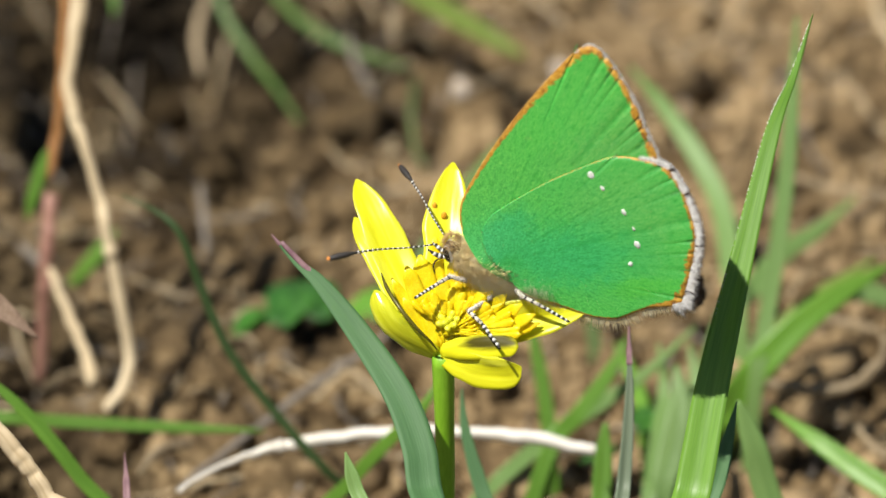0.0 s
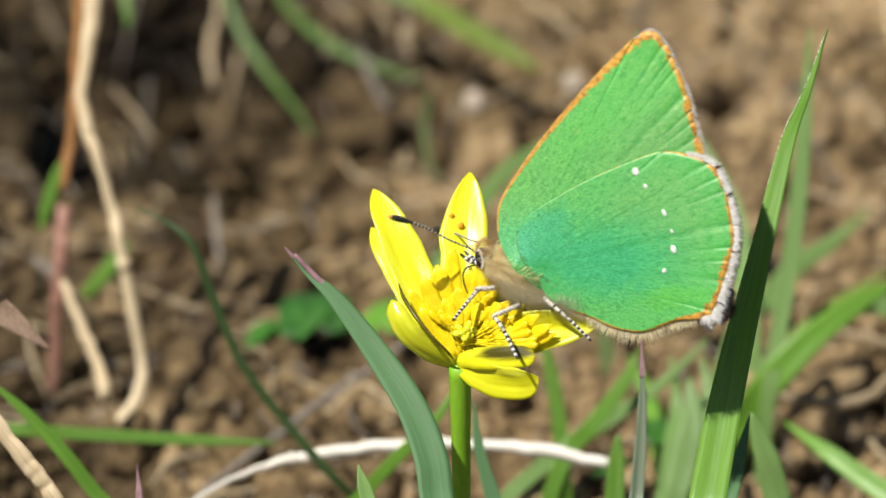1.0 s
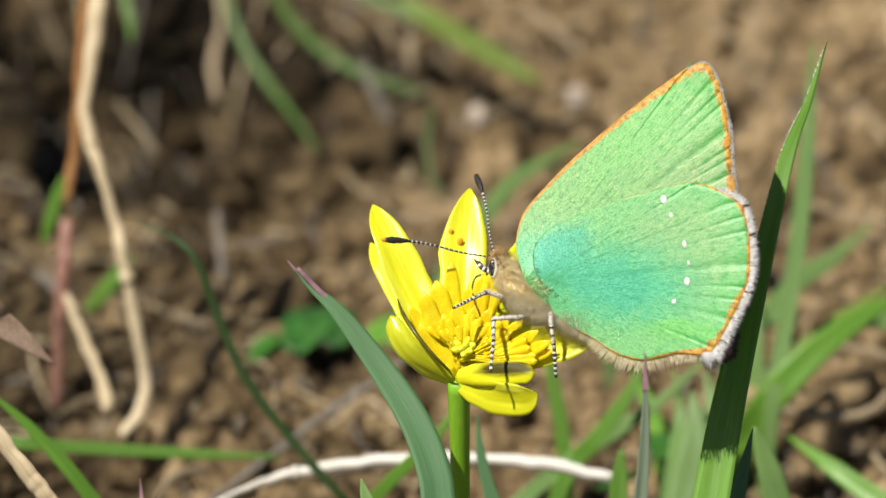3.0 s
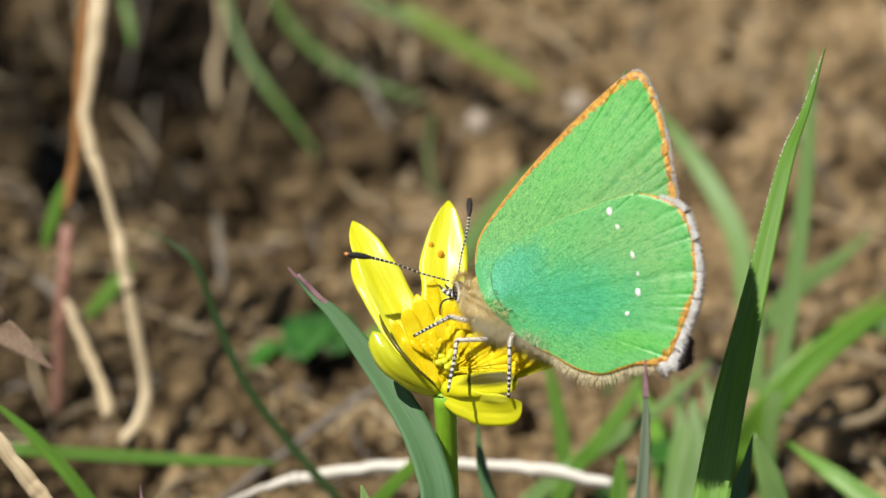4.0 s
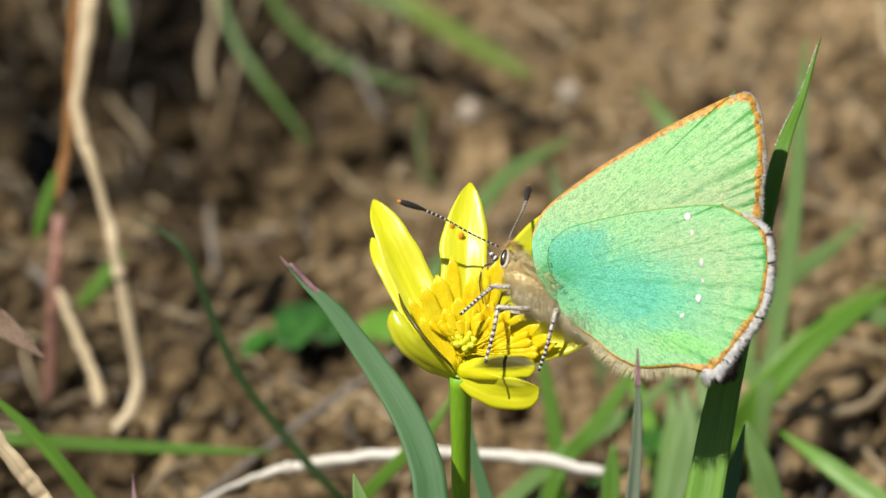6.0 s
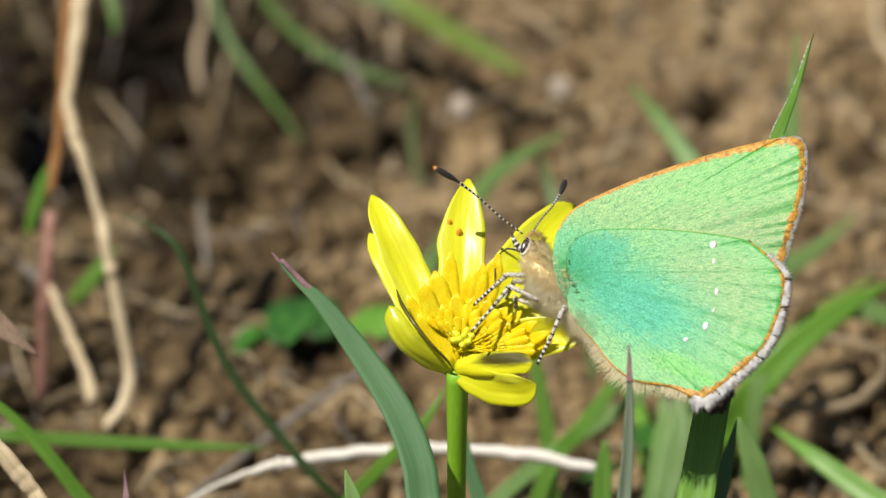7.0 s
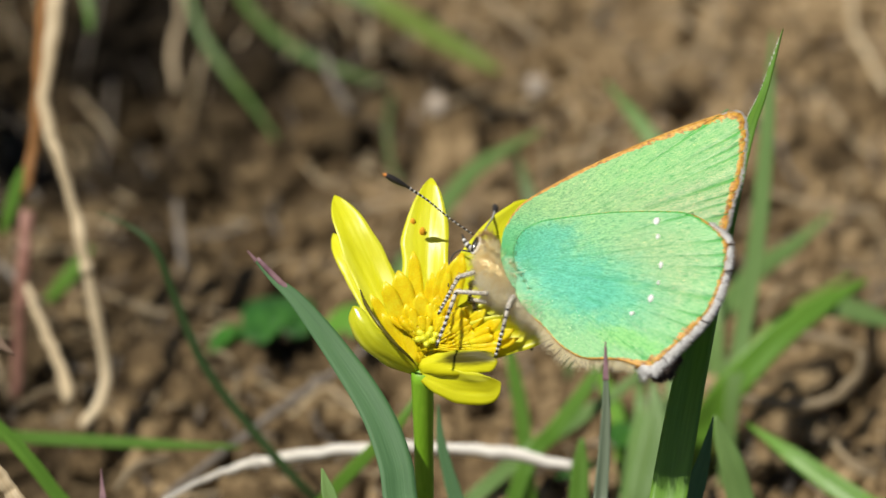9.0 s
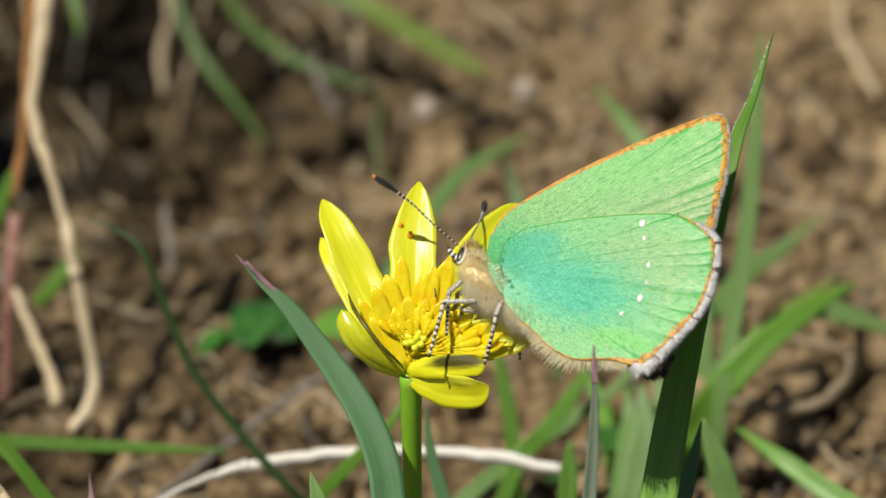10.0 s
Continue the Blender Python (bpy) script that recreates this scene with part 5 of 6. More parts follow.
def fur_on(spots, count, length, seed, lean=(0.25, 0, -0.45), r=0.022, thin_side=False):
    """Hairs on ellipsoids: (centre, size, turn) each, bent towards lean."""
    rng = random.Random(seed)
    bm = bmesh.new()
    lean = Vector(lean)
    for centre, size, turn, share in spots:
        for _ in range(int(count * share)):
            d = Vector((rng.gauss(0, 1), rng.gauss(0, 1), rng.gauss(0, 1))).normalized()
            p = Vector(centre) + turn @ Vector([a * b for a, b in zip(d, size)])
            out = (turn @ Vector([a / b for a, b in zip(d, size)])).normalized()
            if thin_side:
                out.y *= 0.15
            way = (out + lean * rng.uniform(0.6, 1.3) + Vector((rng.uniform(-0.25, 0.25), rng.uniform(-0.25, 0.25) * (0.3 if thin_side else 1), rng.uniform(-0.25, 0.25)))).normalized()
            hair(bm, p, p + way * length * rng.uniform(0.5, 1.2), r)
    return bm


def build_butterfly():
    bf = tagged(new("butterfly"), "green butterfly with closed wings and white fringe on a yellow flower", "butterfly")
    tilt = Vector((0.58, 0, -0.81)).to_track_quat("Z", "Y").to_matrix()
    tilt2 = Vector((0.68, 0, -0.73)).to_track_quat("Z", "Y").to_matrix()
    thorax = ((-0.05, 0, -0.15), (0.58, 0.62, 1.65), tilt)
    abdomen = ((3.9, 0, -3.35), (0.13, 0.50, 3.2), tilt2)
    head = ((-0.80, 0, 1.78), (0.40, 0.36, 0.46), tilt)
    part("thorax", ball(bmesh.new(), *thorax, 20, 14), BODY_SKIN, bf)
    part("abdomen", ball(bmesh.new(), *abdomen, 18, 16), BELLY_FUR, bf, "furry pale brown abdomen")
    hd = part("head", ball(bmesh.new(), *head, 18, 12), FACE, bf, "dark head with white stripes")
    part("thorax_fur", fur_on([(*thorax, 1.0)], 4600, 0.75, 1, (0.35, 0, -0.7), 0.010), TAWNY_FUR, bf, "tawny fur")
    part("chest_fur", fur_on([((-0.1, 0, -0.9), (0.56, 0.58, 1.4), tilt, 1.0)], 3000, 0.9, 5, (0.0, 0, -1.2), 0.009), PALE_FUR, bf, "pale fur on the chest")
    part("neck_fur", fur_on([((-0.42, 0, 1.3), (0.42, 0.45, 0.5), tilt, 1.0)], 1600, 0.55, 8, (0.3, 0, -0.5), 0.011), TAWNY_FUR, bf, "tawny fur behind the head")
    part("hip_fur", fur_on([((1.5, 0, -2.55), (0.42, 0.5, 1.0), tilt, 1.0)], 2600, 1.0, 9, (-0.3, 0, -1.0), 0.009), PALE_FUR, bf, "pale fur below the wing roots")
    part("root_fur", fur_on([((0.45, -0.75, 0.1), (0.25, 0.2, 1.3), tilt, 0.5), ((0.45, 0.75, 0.1), (0.25, 0.2, 1.3), tilt, 0.5)], 1000, 0.55, 10, (0.5, 0, -0.4), 0.010), TAWNY_FUR, bf, "tawny fur over the wing roots")
    part("belly_fur", fur_on([(*abdomen, 1.0)], 1500, 2.2, 2, (-0.35, 0, -1.4), 0.010, True), BELLY_FUR, bf, "pale shaggy fur")
    part("head_fur", fur_on([((-0.55, 0, 2.0), (0.45, 0.42, 0.42), tilt, 1.0)], 1100, 0.34, 3, (0.3, 0, -0.3), 0.011), HEAD_FUR, hd, "short brown fur")
    for s in (-1, 1):
        eye_turn = Matrix.Rotation(radians(28), 3, "Y")
        part("eye_rim", ball(bmesh.new(), (-1.02, s * 0.34, 1.70), (0.25, 0.12, 0.54), eye_turn, 16, 10), WHITE_SCALE, hd, "white scales round the eye")
        part("eye", ball(bmesh.new(), (-1.06, s * 0.385, 1.72), (0.185, 0.13, 0.47), eye_turn, 18, 12), EYE_BLACK, hd, "glossy black eye")
        banded([(-1.2, s * 0.2, 1.55), (-1.55, s * 0.32, 1.95), (-1.72, s * 0.4, 2.55)], [0.13, 0.14, 0.04], 9, LIMB_BLACK, WHITE_SCALE, hd, "palp")
    part("proboscis", tube(bmesh.new(), [(-1.3, -0.05, 1.5), (-2.0, -0.1, 1.75), (-2.45, -0.15, 1.45), (-2.75, -0.1, 0.7), (-2.85, 0, -0.2)], [0.05, 0.045, 0.04, 0.03], 7, 24), LIMB_BLACK, hd, "dark curved proboscis")
    for s in (1, -1):
        FORE, HIND = (NEAR_FORE, NEAR_HIND) if s < 0 else (FAR_FORE, FAR_HIND)
        n = 520 if s < 0 else 220
        fw = new("forewing", wing_mesh("forewing", FORE, (0.9, 0.5), s, 0.0, FORE_FOLDS, [
            (FORE[3:11], [0.06, 0.12, 0.18, 0.25, 0.34, 0.42]), (FORE[9:16], [0.46, 0.26, 0.36, 0.28, 0.38, 0.28, 0.42])], n))
        hw = new("hindwing", wing_mesh("hindwing", HIND, (1.5, -0.2), s, HIND_LAYER, HIND_FOLDS, [
            (HIND[8:18], [0.07, 0.12, 0.28, 0.15, 0.32, 0.2, 0.45, 0.28, 0.6]), (HIND[17:25], [0.4, 0.12, 0.10, 0.08, 0.04]), (HIND[4:10], [0.01, 0.025, 0.035, 0.035, 0.03])], n))
        for wing, material, label in ((fw, FORE_GREEN, "green scaly forewing with an orange margin, buff towards the lower edge"), (hw, HIND_GREEN, "green scaly hindwing with a blue flush and an orange margin")):
            wing.data.materials.append(material)
            wing.parent = bf
            tagged(wing, label)
        part("leading_edge", tube(bmesh.new(), [(q[0], wing_depth(q[0], q[1], s, -0.03), q[1]) for q in even(FORE[3:11], 60).tolist()], [0.03, 0.05, 0.05, 0.03], 6), ORANGE_EDGE, fw, "orange leading edge")
        part("fringe", fringe(FORE[9:16], [0.04, 0.12, 0.18, 0.26, 0.32], s, 0.0, 560, 5, 0.65, r=0.018), GREY_SCALE, fw, "grey fringe")
        vein_ends(fw, FORE, s, 0.0, FORE_FOLDS, (0.06, 0.09, 0.045, 0.08, 0.035), VEIN_DARK)
        vein_ends(hw, HIND, s, HIND_LAYER, HIND_FOLDS, (0.045, 0.07, 0.03, 0.055), VEIN_DARK)
        part("root_fold", fringe([(1.75, -2.0), (1.32, -1.2), (1.13, -0.5), (1.14, 0.2), (1.3, 1.0), (1.75, 1.66)][::-1], [0.10, 0.16, 0.12, 0.26, 0.16], s, HIND_LAYER - 0.03, 150, 31, 0.8, r=0.022), VEIN_DARK, hw, "dark crease at the wing's root")
        teeth = lambda u: u > 0.07 and (u * 7.0) % 1 < 0.10 + 0.05 * math.sin(u * 40)
        part("fringe", fringe(HIND[9:18], [0.26, 0.42, 0.46, 0.50, 0.54, 0.64, 0.76], s, HIND_LAYER, 1250, 7, 0.65, r=0.021, keep=lambda u: not teeth(u) or u > 0.9), WHITE_SCALE, hw, "white fringe")
        part("dark_fringe", fringe(HIND[9:18], [0.2, 0.4, 0.44, 0.46, 0.5], s, HIND_LAYER, 1300, 9, keep=teeth), DARK_EDGE, hw, "dark notches in the fringe")
        part("fringe_tips", fringe(HIND[11:18], [0.5, 0.62, 0.66, 0.75, 0.95], s, HIND_LAYER - 0.03, 190, 19, 0.5, r=0.012), DARK_EDGE, hw, "dark tips of the fringe")
        part("tail_lobe", fringe([(8.9, -7.1), (8.3, -7.5), (7.9, -7.75), (7.5, -7.95)], [0.6, 0.95, 1.0, 0.5], s, HIND_LAYER - 0.05, 420, 10, 0.6), DARK_EDGE, hw, "dark tail tip")
        for x, z, rx, rz in ((8.84, 0.57, 0.22, 0.26), (8.82, -0.35, 0.11, 0.19), (8.78, -2.07, 0.14, 0.24), (8.54, -3.07, 0.09, 0.16), (8.03, -3.89, 0.19, 0.27), (6.93, -4.52, 0.16, 0.14)):
            bm = bmesh.new()
            ball(bm, (x, wing_depth(x, z, s, HIND_LAYER) - s * 0.0, z), (rx * 0.85, 0.05, rz * 0.85), Matrix.Rotation(radians(12), 3, "Y"), 12, 7)
            for v in bm.verts:
                v.co += Vector((noise.noise(v.co * 6000), 0, noise.noise(v.co * 6000 + Vector((5, 5, 5))))) * 0.05 * MM
            part("white_spot", bm, WHITE_SCALE, hw, "white spot")
    part("tail_tuft", fringe([(7.62, -7.9), (7.35, -7.8), (7.1, -7.7)], [0.5, 0.95, 0.5], -1, HIND_LAYER, 150, 14, 0.4, r=0.02), WHITE_SCALE, bf, "white tuft beside the tail")
    part("inner_fringe", fringe(NEAR_HIND[18:25], [0.6, 0.9, 1.0, 0.8, 0.5], -1, 0.05, 620, 12, r=0.010, ragged=0.7), PALE_FUR, bf, "pale hairs along the lower wing edge")
    movers = {}
    for nm, s, base in (("near", -1, (-1.15, -0.22, 2.45)), ("far", 1, (-0.75, 0.22, 2.5))):
        a = new("antenna")
        a.parent = bf
        a.location = Vector(base) * MM
        tagged(a, "thin black antenna with white rings and a dark club")
        shaft = banded([(0, 0, 0), (0, 0.0, 1.6), (0.12, 0, 3.2), (0.1, 0, 4.7)], [0.042, 0.044, 0.05, 0.08], 35, LIMB_BLACK, WHITE_SCALE, a, "shaft", share=0.6)
        part("club", tube(bmesh.new(), [(0.1, 0, 4.6), (0.06, 0, 5.0), (0.0, 0, 5.5), (-0.05, 0, 5.9)], [0.09, 0.16, 0.18, 0.12], 10, 12), LIMB_BLACK, a, "dark club")
        part("club_tip", ball(bmesh.new(), (-0.06, 0, 5.93), (0.11, 0.11, 0.14), None, 10, 7), CLUB_TIP, a, "orange club tip")
        movers["antenna_" + nm] = a
    legs = dict(front=[(0, 0, 0), (-0.9, -0.25, -0.1), (-1.6, -0.35, -0.9), (-2.45, -0.45, -1.9)],
                middle=[(0, 0, 0), (-1.6, -0.45, 0.35), (-2.1, -0.6, -0.9), (-3.0, -0.5, -2.6)],
                hind=[(0, 0, 0), (-0.15, -0.55, -0.5), (-0.7, -0.6, -1.7), (-1.5, -0.4, -3.0)])
    hips = dict(front=(-1.2, 0.55, 0.0), middle=(-0.6, 0.6, -1.5), hind=(0.75, 0.6, -2.0))
    for nm, pts in legs.items():
        for s in (-1, 1):
            leg = new("leg")
            leg.parent = bf
            x, y, z = hips[nm]
            leg.location = Vector((x, s * y, z)) * MM
            leg.rotation_euler = (0, 0, 0) if s < 0 else (radians(58), radians(12), radians(-25))
            tagged(leg, "thin leg ringed in black and white")
            p = [(a, b * -s, c) for a, b, c in pts]
            part("femur", tube(bmesh.new(), p[:2], [0.13, 0.11], 8, 6), FEMUR, leg, "furry grey femur")
            bm = bmesh.new()
            rng = random.Random(len(nm))
            v0, v1 = Vector(p[0]), Vector(p[1])
            for _ in range(130):
                q = v0.lerp(v1, rng.random())
                d = Vector((rng.uniform(-1, 1), rng.uniform(-1, 1), rng.uniform(-1, 1))).normalized()
                hair(bm, q + d * 0.1, q + d * 0.26 + (v1 - v0).normalized() * 0.2, 0.012)
            part("femur_fur", bm, FEMUR, leg)
            banded(p[1:3], [0.12, 0.10], 10, FEMUR, LIMB_BLACK, leg, "tibia", 3, 7, 0.6, "dark rings")
            banded(p[2:4], [0.10, 0.07], 12, LIMB_BLACK, WHITE_SCALE, leg, "tarsus")
            if s < 0:
                movers["leg_" + nm] = leg
    return bf, movers


flower, flower_stem = build_flower()
butterfly, movers = build_butterfly()


# ---- what moves ----
def motions():
    walk(butterfly, [
        (0, pose(0.00174, -0.00220, 0.03531, -3.0, -45.1, -14.7)),
        (0.3, pose(0.00218, -0.00215, 0.03539, -11.4, -44.3, -8.8)),
        (0.5, pose(0.00253, -0.00215, 0.03540, -14.5, -44.7, -6.7)),
        (0.8, pose(0.00228, -0.00215, 0.03539, -20.1, -43.0, -4.0)),
        (1, pose(0.00267, -0.00210, 0.03548, -28.1, -40.3, 1.8)),
        (1.3, pose(0.00360, -0.00216, 0.03537, -30.4, -34.2, 2.1)),
        (1.5, pose(0.00212, -0.00230, 0.03515, -30.1, -37.7, 3.3)),
        (1.7, pose(0.00214, -0.00235, 0.03507, -33.5, -40.4, 5.7)),
        (2, pose(0.00293, -0.00210, 0.03547, -41.5, -35.3, 6.9)),
        (2.2, pose(0.00369, -0.00191, 0.03577, -43.7, -32.2, 8.8)),
        (2.5, pose(0.00354, -0.00201, 0.03561, -48.3, -30.1, 12.8)),
        (2.7, pose(0.00321, -0.00207, 0.03552, -43.8, -28.9, 7.8)),
        (3.8, pose(0.00282, -0.00229, 0.03516, -41.5, -35.1, 3.4)),
        (4, pose(0.00112, -0.00253, 0.03479, -38.4, -40.2, -3.2)),
        (4.2, pose(0.00209, -0.00227, 0.03520, -43.7, -32.5, 3.7)),
        (4.5, pose(0.00460, -0.00209, 0.03549, -48.9, -20.9, 12.5)),
        (4.7, pose(0.00416, -0.00219, 0.03533, -47.8, -19.0, 13.7)),
        (5, pose(0.00456, -0.00207, 0.03552, -45.1, -13.1, 8.1)),
        (5.3, pose(0.00471, -0.00208, 0.03551, -49.4, -13.8, 6.4)),
        (5.5, pose(0.00391, -0.00210, 0.03547, -50.5, -18.0, 6.8)),
        (5.7, pose(0.00379, -0.00210, 0.03547, -51.2, -19.2, 8.8)),
        (6.8, pose(0.00484, -0.00207, 0.03552, -49.0, -7.5, 2.5)),
        (7, pose(0.00510, -0.00203, 0.03558, -51.7, -7.5, 0.0)),
        (7.2, pose(0.00467, -0.00191, 0.03578, -51.2, -4.8, 0.6)),
        (7.5, pose(0.00505, -0.00187, 0.03584, -53.0, -5.3, -4.0)),
        (7.8, pose(0.00406, -0.00172, 0.03607, -52.2, -6.1, -7.3)),
        (8, pose(0.00445, -0.00177, 0.03600, -52.9, -7.6, -9.7)),
        (8.3, pose(0.00352, -0.00185, 0.03586, -51.2, -12.9, -10.3)),
        (8.5, pose(0.00286, -0.00189, 0.03582, -55.4, -16.3, -4.5)),
        (8.7, pose(0.00491, -0.00187, 0.03585, -56.2, -12.1, -2.2)),
        (9, pose(0.00378, -0.00196, 0.03570, -60.3, -17.4, -3.7)),
        (9.3, pose(0.00292, -0.00178, 0.03599, -57.9, -19.0, -6.7)),
        (9.5, pose(0.00387, -0.00192, 0.03575, -60.4, -20.6, -2.3)),
        (9.7, pose(0.00394, -0.00181, 0.03594, -60.8, -17.3, -5.2)),
        (10, pose(0.00370, -0.00209, 0.03548, -63.7, -18.0, -0.6)),
    ])
    walk(flower, [
        (0, pose(-0.00045, -0.00360, 0.02997, 0, -0.91, 0)),
        (0.3, pose(-0.00043, -0.00360, 0.02994, 0, -0.70, 0)),
        (0.5, pose(-0.00017, -0.00360, 0.03010, 0, -1.07, 0)),
        (0.8, pose(-0.00046, -0.00360, 0.03007, 0, -0.70, 0)),
        (1, pose(-0.00024, -0.00360, 0.03012, 0, -0.82, 0)),
        (1.3, pose(0.00043, -0.00360, 0.02995, 0, -0.70, 0)),
        (1.5, pose(-0.00074, -0.00360, 0.02980, 0, -0.66, 0)),
        (1.7, pose(-0.00077, -0.00360, 0.02979, 0, -0.70, 0)),
        (2, pose(-0.00030, -0.00360, 0.02989, 0, -0.29, 0)),
        (2.2, pose(-0.00003, -0.00360, 0.03014, 0, -0.70, 0)),
        (2.5, pose(-0.00007, -0.00360, 0.02997, 0, -0.27, 0)),
        (2.7, pose(-0.00033, -0.00360, 0.03000, 0, -0.39, 0)),
        (3.8, pose(-0.00065, -0.00360, 0.02988, 0, -0.98, 0)),
        (4, pose(-0.00122, -0.00360, 0.02961, 0, -3.6, 0)),
        (4.2, pose(-0.00098, -0.00360, 0.02975, 0, -1.6, 0)),
        (4.5, pose(0.00037, -0.00360, 0.03013, 0, -0.79, 0)),
        (4.7, pose(-0.00018, -0.00360, 0.02993, 0, -0.70, 0)),
        (5, pose(0.00009, -0.00360, 0.03001, 0, -0.49, 0)),
        (5.3, pose(-0.00010, -0.00360, 0.02979, 0, -0.70, 0)),
        (5.5, pose(-0.00029, -0.00360, 0.02994, 0, 0.27, 0)),
        (5.7, pose(-0.00008, -0.00360, 0.03007, 0, -1.05, 0)),
        (6.8, pose(0.00015, -0.00360, 0.03005, 0, -0.38, 0)),
        (7, pose(0.00030, -0.00360, 0.03005, 0, -0.39, 0)),
        (7.2, pose(-0.00008, -0.00360, 0.03004, 0, -0.70, 0)),
        (7.5, pose(0.00020, -0.00360, 0.03000, 0, 0.00, 0)),
        (7.8, pose(-0.00050, -0.00360, 0.02991, 0, -0.70, 0)),
        (8, pose(-0.00031, -0.00360, 0.02999, 0, -0.03, 0)),
        (8.3, pose(-0.00071, -0.00360, 0.02992, 0, 0.22, 0)),
        (8.5, pose(-0.00076, -0.00360, 0.02991, 0, -1.87, 0)),
        (8.7, pose(0.00043, -0.00360, 0.03005, 0, -0.70, 0)),
        (9, pose(-0.00030, -0.00360, 0.02999, 0, -1.15, 0)),
        (9.3, pose(-0.00083, -0.00360, 0.03000, 0, -0.70, 0)),
        (9.5, pose(-0.00009, -0.00360, 0.03008, 0, -0.43, 0)),
        (9.7, pose(-0.00029, -0.00360, 0.03015, 0, -0.70, 0)),
        (10, pose(-0.00032, -0.00360, 0.02997, 0, -1.18, 0)),
    ])
    walk(flower_stem, [
        (0, pose(0, 0, 0, 0.00, -0.27, 0)),
        (0.3, pose(0, 0, 0, 0.00, -0.45, 0)),
        (0.5, pose(0, 0, 0, -0.00, 0.39, 0)),
        (0.8, pose(0, 0, 0, -0.00, -0.50, 0)),
        (1, pose(0, 0, 0, -0.00, 0.01, 0)),
        (1.3, pose(0, 0, 0, 0.00, 1.12, 0)),
        (1.5, pose(0, 0, 0, 0.01, -1.06, 0)),
        (1.7, pose(0, 0, 0, 0.01, -1.06, 0)),
        (2, pose(0, 0, 0, 0.00, -0.63, 0)),
        (2.2, pose(0, 0, 0, -0.00, 0.28, 0)),
        (2.5, pose(0, 0, 0, 0.00, -0.21, 0)),
        (2.7, pose(0, 0, 0, 0.00, -0.57, 0)),
        (3.8, pose(0, 0, 0, 0.00, -0.56, 0)),
        (4, pose(0, 0, 0, 0.01, 1.02, 0)),
        (4.2, pose(0, 0, 0, 0.01, -0.55, 0)),
        (4.5, pose(0, 0, 0, -0.00, 1.10, 0)),
        (4.7, pose(0, 0, 0, 0.00, 0.01, 0)),
        (5, pose(0, 0, 0, -0.00, 0.28, 0)),
        (5.3, pose(0, 0, 0, 0.01, 0.16, 0)),
        (5.5, pose(0, 0, 0, 0.00, -1.15, 0)),
        (5.7, pose(0, 0, 0, -0.00, 0.55, 0)),
        (6.8, pose(0, 0, 0, -0.00, 0.27, 0)),
        (7, pose(0, 0, 0, -0.00, 0.57, 0)),
        (7.2, pose(0, 0, 0, -0.00, 0.20, 0)),
        (7.5, pose(0, 0, 0, -0.00, 0.00, 0)),
        (7.8, pose(0, 0, 0, 0.00, -0.57, 0)),
        (8, pose(0, 0, 0, 0.00, -0.89, 0)),
        (8.3, pose(0, 0, 0, 0.00, -1.87, 0)),
        (8.5, pose(0, 0, 0, 0.00, 0.12, 0)),
        (8.7, pose(0, 0, 0, -0.00, 1.11, 0)),
        (9, pose(0, 0, 0, 0.00, 0.23, 0)),
        (9.3, pose(0, 0, 0, -0.00, -1.17, 0)),
        (9.5, pose(0, 0, 0, -0.00, -0.09, 0)),
        (9.7, pose(0, 0, 0, -0.00, -0.18, 0)),
        (10, pose(0, 0, 0, 0.00, 0.24, 0)),
    ])
    walk(movers["antenna_near"], [
        (0, pose(-0.00115, -0.00022, 0.00245, 32.7, -44.4, 0.0)),
        (0.5, pose(-0.00115, -0.00022, 0.00245, 41.3, -10.6, 0.0)),
        (1, pose(-0.00115, -0.00022, 0.00245, 50.0, -14.5, 0.0)),
        (1.5, pose(-0.00115, -0.00022, 0.00245, 46.4, -12.0, 0.0)),
        (2, pose(-0.00115, -0.00022, 0.00245, 50.3, -10.9, 0.0)),
        (2.5, pose(-0.00115, -0.00022, 0.00245, 48.3, -39.4, 0.0)),
        (2.7, pose(-0.00115, -0.00022, 0.00245, 41.3, -55.1, 0.0)),
        (3.8, pose(-0.00115, -0.00022, 0.00245, 38.9, -47.5, 0.0)),
        (4, pose(-0.00115, -0.00022, 0.00245, 45.5, -37.8, 0.0)),
        (4.5, pose(-0.00115, -0.00022, 0.00245, 21.9, -59.2, 0.0)),
        (5, pose(-0.00115, -0.00022, 0.00245, 9.6, -86.9, 0.0)),
        (5.5, pose(-0.00115, -0.00022, 0.00245, 29.4, -65.3, 0.0)),
        (5.7, pose(-0.00115, -0.00022, 0.00245, 27.3, -56.6, 0.0)),
        (6.8, pose(-0.00115, -0.00022, 0.00245, 31.6, -48.4, 0.0)),
        (7.5, pose(-0.00115, -0.00022, 0.00245, 23.3, -65.7, 0.0)),
        (8.3, pose(-0.00115, -0.00022, 0.00245, 46.4, -46.5, 0.0)),
        (8.5, pose(-0.00115, -0.00022, 0.00245, 43.4, -60.9, 0.0)),
        (9, pose(-0.00115, -0.00022, 0.00245, 48.0, -55.7, 0.0)),
        (9.5, pose(-0.00115, -0.00022, 0.00245, 53.4, -44.0, 0.0)),
        (10, pose(-0.00115, -0.00022, 0.00245, 46.6, -47.1, 0.0)),
    ])
